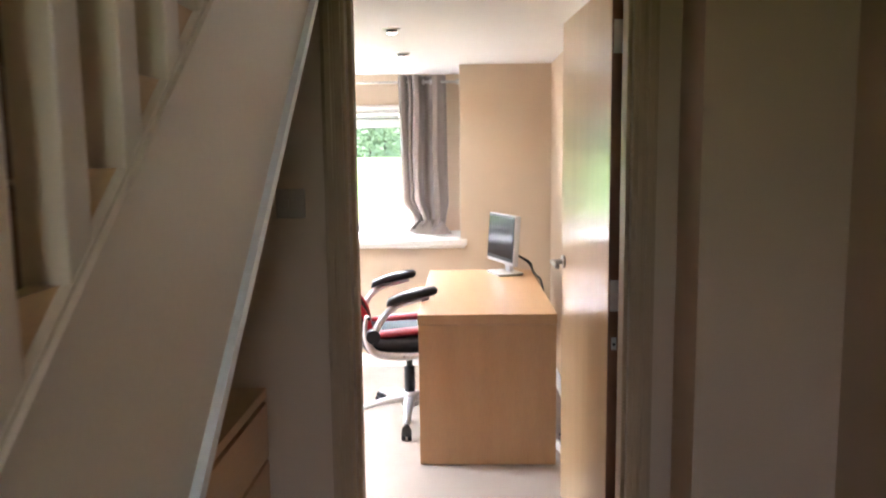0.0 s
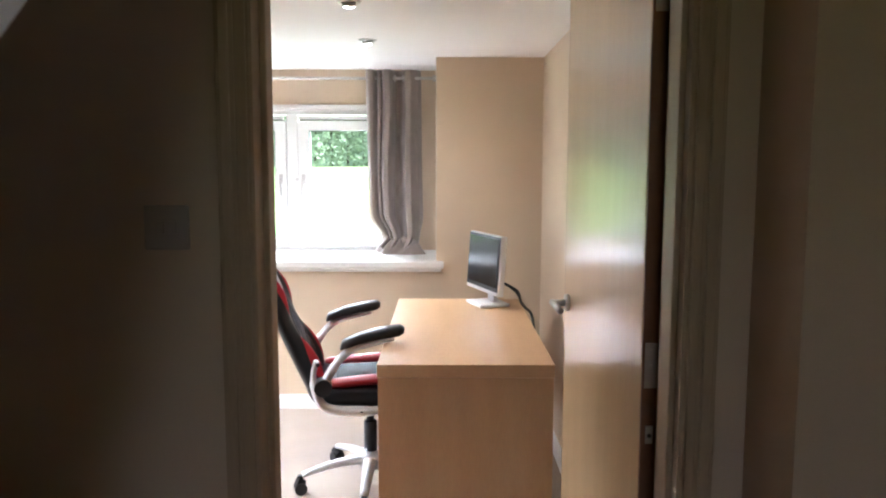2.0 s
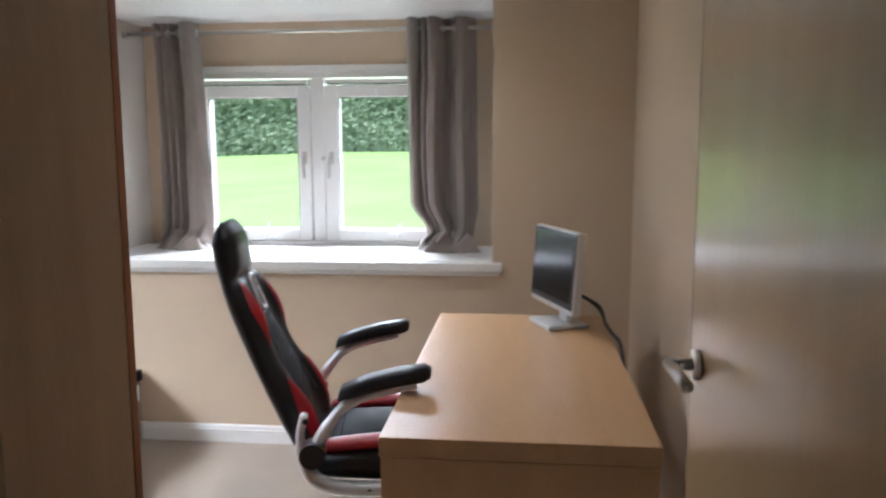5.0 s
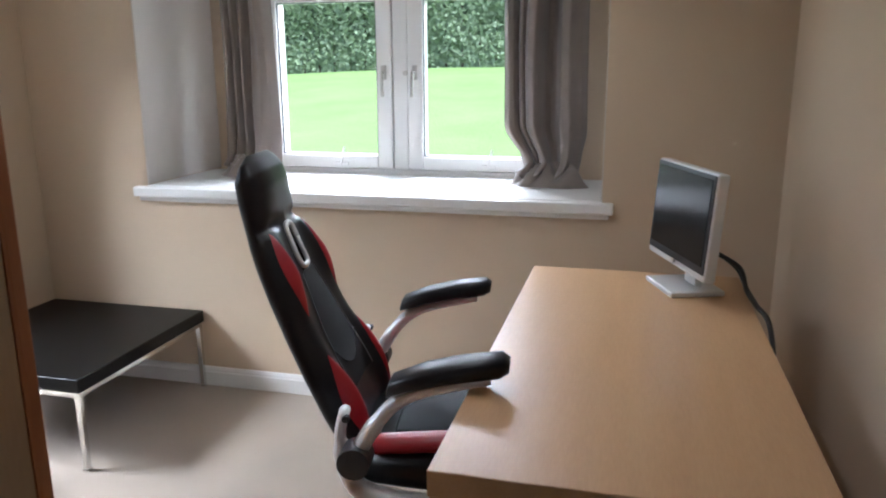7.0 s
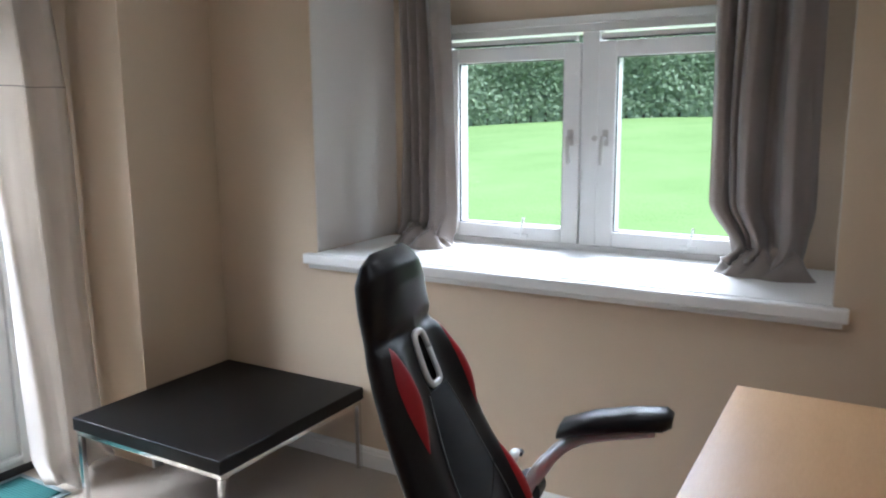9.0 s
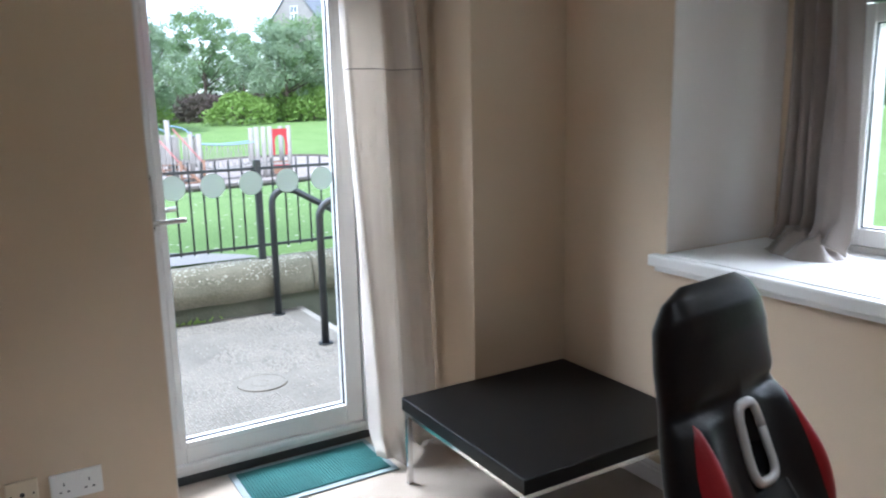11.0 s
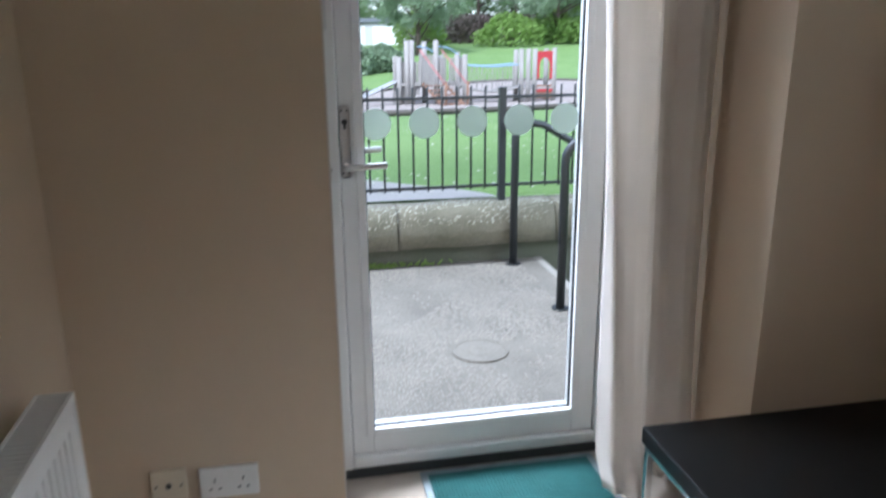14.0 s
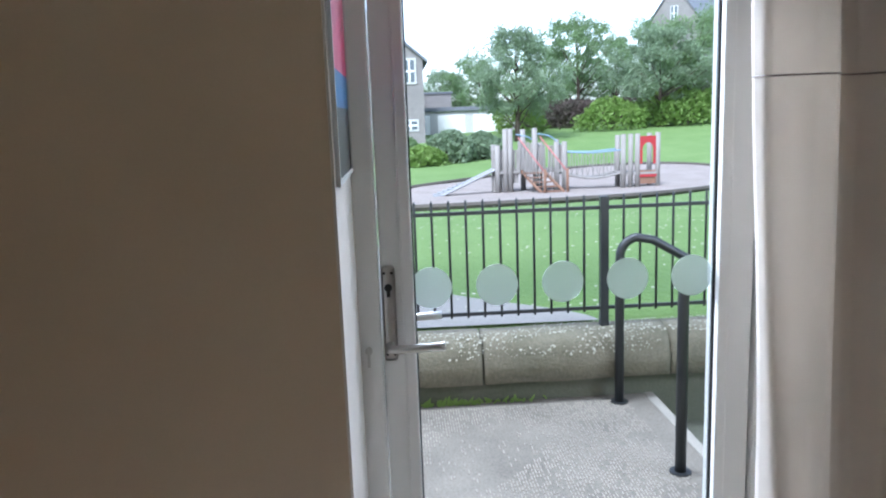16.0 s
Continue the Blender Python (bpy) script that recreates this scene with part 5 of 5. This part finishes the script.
def bush(x, y, rx, ry, h, leaf, seed, count=2600, size=0.13, label="rounded garden shrub with dense leaves"):
    rnd = random.Random(seed)
    z = ground_height(x, y) - 0.05
    e = thing("bush", x, y, z, 0, label, "bush", "park bushes")
    bm = bmesh.new()
    for k in range(5):
        a = k * 1.3
        add_tube(bm, [(0, 0, 0), (rx * 0.4 * math.cos(a), ry * 0.4 * math.sin(a), h * 0.6)], [0.05, 0.02], 6)
    emit("stems", bm, BARK, e)
    bm = bmesh.new()
    for k in range(count):
        a = rnd.uniform(0, 6.283)
        t = rnd.uniform(0, 1) ** 0.7
        lump = 1 + 0.22 * noise.noise((2.5 * math.cos(a) + seed, 2.5 * math.sin(a), 3 * t))
        r = math.sqrt(max(0, 1 - t ** 2.6)) * lump * rnd.uniform(0.7, 1.04)
        add_leaf(bm, Vector((rx * r * math.cos(a), ry * r * math.sin(a), h * t * lump * 0.97 + 0.05)), size * rnd.uniform(0.6, 1.3), rnd)
    cr = emit("foliage", bm, leaf, e)
    tagged(cr, kind="stuff")
    return e


def hedge(name, x0, x1, y0, y1, h, leaf, seed, count, size, label):
    """A long clipped mass of leaves over a dark inner core."""
    rnd = random.Random(seed)
    e = thing(name, (x0 + x1) / 2, (y0 + y1) / 2, 0, 0, label, "hedge")
    cx, cy = (x0 + x1) / 2, (y0 + y1) / 2
    bm = bmesh.new()
    along = x1 - x0 > y1 - y0
    n = 60
    for k in range(n):
        u = (k + 0.5) / n
        px, py = (x0 + (x1 - x0) * u, cy) if along else (cx, y0 + (y1 - y0) * u)
        g = ground_height(px, py)
        add_tube(bm, [(px - cx, py - cy, g - 0.2), (px - cx, py - cy, g + h * 0.85)], [0.05, 0.03], 5)
    emit("stems", bm, BARK, e)
    bm = bmesh.new()
    m = 80
    grid = []
    for k in range(m + 1):
        u = k / m
        px, py = (x0 + (x1 - x0) * u, y0 + 0.7 * (y1 - y0)) if along else (x1 - 0.7 * (x1 - x0), y0 + (y1 - y0) * u)
        g = ground_height(px, py)
        row = []
        for q in range(9):
            o = 0.3 * noise.noise((u * 60, q * 1.3, seed))
            back = 0.5 if q == 8 else 0.0
            row.append(bm.verts.new((px - cx - (0 if along else o + back), py - cy + (o + back if along else 0), g - 0.1 + h * 0.93 * q / 8 + (0.3 * o if q else 0))))
        grid.append(row)
    for r0, r1 in zip(grid, grid[1:]):
        for q in range(8):
            bm.faces.new((r0[q], r0[q + 1], r1[q + 1], r1[q]))
    emit("inner_growth", bm, leaf, e, True)
    bm = bmesh.new()
    for k in range(count):
        px, py = rnd.uniform(x0, x1), rnd.uniform(y0, y1)
        g = ground_height(px, py)
        face = rnd.random()
        z = g + h * rnd.random() ** 0.8
        if along:
            py = y0 + (y1 - y0) * (rnd.random() ** 2) * 0.35 + 0.32 * noise.noise((px * 0.5, z * 0.6, seed)) + 0.1
        else:
            px = x1 - (x1 - x0) * (rnd.random() ** 2) * 0.5 + 0.5 * noise.noise((py * 0.7, z * 0.9, seed)) - 0.1
        if face < 0.12:
            z = g + h + 0.3 * noise.noise((px * 0.6, py * 0.6, 5))
        add_leaf(bm, Vector((px - cx, py - cy, z)), size * rnd.uniform(0.6, 1.3), rnd)
    cr = emit("foliage", bm, leaf, e)
    tagged(cr, kind="stuff")
    return e


# seen through the window
hedge("hedge", -26, 12, 29, 32, 6.5, LEAF_D, 3, 150000, 0.10, "tall dark green hedge along the top of the lawn")
# seen through the glazed door: eye line runs west
hedge("hedge", -62, -58, 13, 40, 1.8, LEAF_R, 6, 9000, 0.2, "mixed copper and green hedge behind the lawn")


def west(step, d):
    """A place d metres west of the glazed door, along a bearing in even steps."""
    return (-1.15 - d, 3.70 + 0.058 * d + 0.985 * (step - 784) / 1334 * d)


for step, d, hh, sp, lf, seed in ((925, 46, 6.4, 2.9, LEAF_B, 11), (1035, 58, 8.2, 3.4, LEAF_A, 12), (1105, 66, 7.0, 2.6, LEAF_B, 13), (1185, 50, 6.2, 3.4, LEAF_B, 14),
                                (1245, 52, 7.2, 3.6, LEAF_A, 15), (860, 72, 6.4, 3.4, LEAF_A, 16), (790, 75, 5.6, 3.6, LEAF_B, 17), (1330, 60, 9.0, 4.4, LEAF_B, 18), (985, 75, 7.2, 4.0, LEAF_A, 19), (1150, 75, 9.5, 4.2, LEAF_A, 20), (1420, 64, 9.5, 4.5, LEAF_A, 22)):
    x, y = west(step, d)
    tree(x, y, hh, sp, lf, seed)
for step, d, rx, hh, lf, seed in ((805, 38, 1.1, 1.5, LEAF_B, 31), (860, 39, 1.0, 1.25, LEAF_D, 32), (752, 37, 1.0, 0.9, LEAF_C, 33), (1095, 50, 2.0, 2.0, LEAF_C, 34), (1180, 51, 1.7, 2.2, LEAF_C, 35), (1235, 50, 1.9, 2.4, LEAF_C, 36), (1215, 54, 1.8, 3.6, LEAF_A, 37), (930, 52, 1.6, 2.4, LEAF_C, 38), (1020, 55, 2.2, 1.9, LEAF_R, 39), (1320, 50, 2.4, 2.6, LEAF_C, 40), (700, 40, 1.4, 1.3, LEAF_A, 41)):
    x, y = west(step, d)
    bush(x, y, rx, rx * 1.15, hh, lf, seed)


# ---- play frame ----
def play_frame():
    e = thing("play_frame", -25.0, 8.0, ground_height(-25, 8) + 0.02, 0, "weathered timber climbing frame with slide, steps, rope bridge and red panel", "playground")

    def posts(rows):
        for px, py, h in rows:
            tube("post", [(px, py, -0.1), (px, py, h)], 0.085, TIMBER, e, 8)
    posts([(0.5, -1.15, 1.5), (0.5, -0.9, 2.0), (0.5, -0.75, 2.0), (-0.4, -1.15, 1.5), (-0.4, -0.2, 1.95), (0.5, 0.02, 2.0), (-0.4, 0.9, 1.6), (0.5, 0.7, 1.55), (0.5, 0.95, 1.55), (-0.6, -0.6, 1.6), (-0.6, 0.4, 1.5)])
    posts([(0.4, 2.85, 1.7), (0.4, 3.08, 1.7), (0.4, 3.3, 1.7), (0.4, 3.95, 1.72), (-0.4, 2.9, 1.65), (-0.4, 3.95, 1.68)])
    box("deck", -0.5, 0.55, -1.15, 0.95, 0.62, 0.70, TIMBER, 0.01, e)
    box("deck", -0.45, 0.45, 2.85, 4.0, 0.42, 0.5, TIMBER, 0.01, e)
    for k in range(7):
        box("side_plank", 0.40, 0.44, -1.1 + k * 0.09, -1.03 + k * 0.09, 0.3, 1.35, TIMBER, 0.005, e)
    for k in range(5):
        box("side_plank", 0.40, 0.44, 0.45 + k * 0.09, 0.52 + k * 0.09, 0.7, 1.45, TIMBER, 0.005, e)
    for k in range(5):
        box("step", 0.55 + 0.22 * (4 - k), 0.75 + 0.22 * (4 - k), -0.38 + 0.09 * (4 - k), 0.22 + 0.09 * (4 - k), 0.1 + k * 0.125, 0.14 + k * 0.125, BROWNT, 0.005, e)
    for yy in (-0.42, 0.26):
        tube("step_string", [(1.75, yy + 0.5, 0.0), (0.55, yy, 0.68)], 0.05, BROWNT, e, 8)
        tube("hand_rail", [(1.7, yy + 0.5, 0.72), (0.55, yy - 0.08, 1.72)], 0.024, FADEDR, e, 8)
        tube("blue_rail", smooth_path([(0.5, yy - 0.15, 1.82), (0.45, yy + 0.25, 1.72), (0.4, yy + 0.6, 1.45)], 5), 0.02, BLUEP, e, 8)
        for q in range(8):
            f = (q + 0.5) / 8
            tube("paling", [(0.55 + 1.15 * f, yy - 0.08 + 0.58 * f, 0.66 - 0.6 * f), (0.55 + 1.15 * f, yy - 0.08 + 0.58 * f, 1.70 - 1.0 * f)], 0.014, TIMBER, e, 6)
        tube("newel_post", [(1.72, yy + 0.51, -0.05), (1.72, yy + 0.51, 0.8)], 0.04, BROWNT, e, 8)
    for q in range(9):
        box("side_plank", 0.40, 0.44, -0.5 + q * 0.095, -0.425 + q * 0.095, 0.7, 1.62 - 0.02 * q, TIMBER, 0.005, e)
    for q in range(3):
        box("side_plank", 0.30, 0.34, -1.3 + q * 0.11, -1.2 + q * 0.11, 0.05, 1.42 - 0.06 * abs(q - 1), TIMBER, 0.01, e)
    # slide to the south
    bm = bmesh.new()
    for sx in (-0.22, 0.22):
        add_tube(bm, [(sx + 0.2, -1.15, 0.78), (sx + 0.6, -2.9, 0.06), (sx + 0.7, -3.2, 0.04)], 0.05, 8)
    for k in range(12):
        f = k / 12
        add_box(bm, -0.2 + 0.2 + 0.4 * f, 0.2 + 0.2 + 0.4 * f, -1.15 - 1.9 * f - 0.16, -1.15 - 1.9 * f, 0.72 - 0.66 * f - 0.03, 0.74 - 0.66 * f)
    emit("slide", bm, mat("worn_steel_slide", (0.36, 0.36, 0.36), rough=0.45, metal=0.4, vary=0.08), e)
    # rope bridge
    for yy0, yy1, xx in ((0.95, 2.85, 0.38), (0.95, 2.85, -0.38)):
        tube("bridge_rope", smooth_path([(xx, yy0, 1.22), (xx, (yy0 + yy1) / 2, 1.16), (xx, yy1, 1.22)], 5), 0.022, BLUEP, e, 8)
        tube("bridge_rope", smooth_path([(xx, yy0, 0.52), (xx, (yy0 + yy1) / 2, 0.36), (xx, yy1, 0.5)], 5), 0.035, TIMBER, e, 8)
        for k in range(11):
            yk = yy0 + (k + 0.5) * (yy1 - yy0) / 11
            tube("net_rope", smooth_path([(xx, yk, 1.19), (xx, yk + 0.05 * (-1) ** k, 0.8), (xx, yk, 0.42)], 4), 0.014, TIMBER, e, 6)
    for k in range(13):
        yk = 1.0 + k * 0.143
        zz = 0.36 + 0.16 * ((yk - 1.9) / 0.95) ** 2
        box("bridge_slat", -0.38, 0.38, yk, yk + 0.11, zz, zz + 0.03, TIMBER, 0.005, e)
    # red panel with a round-headed opening
    bm = bmesh.new()
    outer = [(3.34, 0.75), (3.34, 1.62), (3.91, 1.62), (3.91, 0.75)]
    arch = [(3.45, 0.75)] + [(3.625 - 0.175 * math.cos(a), 1.2 + 0.22 * math.sin(a)) for a in [i * math.pi / 10 for i in range(11)]] + [(3.80, 0.75)]
    pts = outer[:2] + outer[2:] + arch[::-1]
    f = bm.faces.new([bm.verts.new((0.4, a, b)) for a, b in pts])
    r = bmesh.ops.extrude_face_region(bm, geom=[f])
    for v in r["geom"]:
        if isinstance(v, bmesh.types.BMVert):
            v.co.x += 0.04
    emit("red_panel", bm, REDP, e)
    box("lower_panel", 0.40, 0.44, 3.36, 3.9, 0.12, 0.55, BROWNT, 0.005, e)
    box("lower_panel", 0.445, 0.47, 3.36, 3.9, 0.34, 0.42, REDP, 0.005, e)
    return e


play_frame()


# ---- distant buildings ----
def gable_house(name, x, y, yaw, w, d, wall_h, ridge, label, windows, chimney=True, roof=SLATE):
    e = thing(name, x, y, ground_height(x, y) - 0.3, yaw, label, "building")
    bm = bmesh.new()
    v = [bm.verts.new(p) for p in ((-d, -w, 0), (-d, w, 0), (d, w, 0), (d, -w, 0), (-d, -w, wall_h), (-d, w, wall_h), (d, w, wall_h), (d, -w, wall_h), (-d, 0, ridge), (d, 0, ridge))]
    for f in ((0, 3, 7, 4), (1, 2, 6, 5), (3, 2, 6, 9, 7), (0, 1, 5, 8, 4)):
        bm.faces.new([v[i] for i in f])
    emit("wall", bm, SSTONE, e)
    bm = bmesh.new()
    for s in (-1, 1):
        q = [(-d - 0.2, s * (w + 0.3), wall_h - 0.25), (d + 0.2, s * (w + 0.3), wall_h - 0.25), (d + 0.2, 0, ridge + 0.1), (-d - 0.2, 0, ridge + 0.1)]
        a = [bm.verts.new(p) for p in q]
        b = [bm.verts.new((p[0], p[1], p[2] + 0.18)) for p in q]
        bm.faces.new(a), bm.faces.new(b)
        for i in range(4):
            bm.faces.new((a[i], a[(i + 1) % 4], b[(i + 1) % 4], b[i]))
    emit("roof", bm, roof, e)
    for side, u, z, ww, wh in windows:
        if side == "front":
            box("window", d - 0.02, d + 0.06, u - ww / 2 - 0.12, u + ww / 2 + 0.12, z - 0.12, z + wh + 0.12, RENDERW, 0, e)
            box("window_pane", d + 0.05, d + 0.08, u - ww / 2, u + ww / 2, z, z + wh, DARKPANE, 0, e)
            box("window_bar", d + 0.08, d + 0.10, u - ww / 2, u + ww / 2, z + wh / 2 - 0.06, z + wh / 2 + 0.06, UPVC, 0, e)
            box("window_bar", d + 0.08, d + 0.10, u - 0.05, u + 0.05, z, z + wh, UPVC, 0, e)
        else:
            s = 1 if side == "north" else -1
            yy = s * w
            box("window", u - ww / 2 - 0.1, u + ww / 2 + 0.1, min(yy, yy + s * 0.06), max(yy, yy + s * 0.06), z - 0.1, z + wh + 0.1, RENDERW, 0, e)
            box("window_pane", u - ww / 2, u + ww / 2, min(yy + s * 0.05, yy + s * 0.08), max(yy + s * 0.05, yy + s * 0.08), z, z + wh, DARKPANE, 0, e)
            box("window_bar", u - ww / 2, u + ww / 2, min(yy + s * 0.08, yy + s * 0.1), max(yy + s * 0.08, yy + s * 0.1), z + wh / 2 - 0.05, z + wh / 2 + 0.05, UPVC, 0, e)
    if chimney:
        box("chimney", d - 0.9, d + 0.1, -0.5, 0.5, ridge - 0.8, ridge + 1.0, SSTONE, 0.05, e)
    return e


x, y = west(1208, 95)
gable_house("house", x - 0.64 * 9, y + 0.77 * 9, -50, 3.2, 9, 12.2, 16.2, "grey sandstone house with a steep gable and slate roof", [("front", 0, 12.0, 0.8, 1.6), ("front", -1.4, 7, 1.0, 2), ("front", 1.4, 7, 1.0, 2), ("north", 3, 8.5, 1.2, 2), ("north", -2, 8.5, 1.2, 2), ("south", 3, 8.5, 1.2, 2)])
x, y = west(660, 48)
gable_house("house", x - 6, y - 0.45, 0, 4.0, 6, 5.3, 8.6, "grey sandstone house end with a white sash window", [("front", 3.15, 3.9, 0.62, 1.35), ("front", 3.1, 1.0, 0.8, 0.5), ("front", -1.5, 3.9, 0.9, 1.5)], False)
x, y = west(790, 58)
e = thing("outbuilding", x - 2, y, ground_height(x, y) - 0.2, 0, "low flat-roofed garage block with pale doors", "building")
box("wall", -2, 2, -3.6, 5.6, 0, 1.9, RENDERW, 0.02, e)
box("roof", -2.2, 2.2, -3.8, 5.8, 1.9, 2.2, SLATE, 0.02, e)
for k in range(3):
    box("garage_door", 2.0, 2.05, -3.0 + k * 2.7, -0.9 + k * 2.7, 0.1, 1.6, GLOSSW, 0.02, e)
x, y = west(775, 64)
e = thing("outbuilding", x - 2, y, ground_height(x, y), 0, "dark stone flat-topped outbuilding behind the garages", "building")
box("wall", -2, 2, -3.5, 1.6, 0, 3.2, SSTONE, 0.05, e)
box("roof", -2.1, 2.1, -3.6, 1.7, 3.2, 3.35, SLATE, 0.02, e)

# unseen storey above the room, added to keep the sun off the landing
structure(boxes("wall_upper_storey", [(-2.9, -2.6, -1.75, 5.95, 2.61, 5.2), (1.06, 1.36, -1.75, 5.95, 2.61, 5.2), (-2.6, 1.06, 5.65, 5.95, 2.61, 5.2), (-2.6, 1.06, -1.75, -1.45, 2.61, 5.2), (-2.9, 1.36, -1.75, 5.95, 5.2, 5.4)], SSTONE), "plain unseen stone upper storey, added to shade the landing")
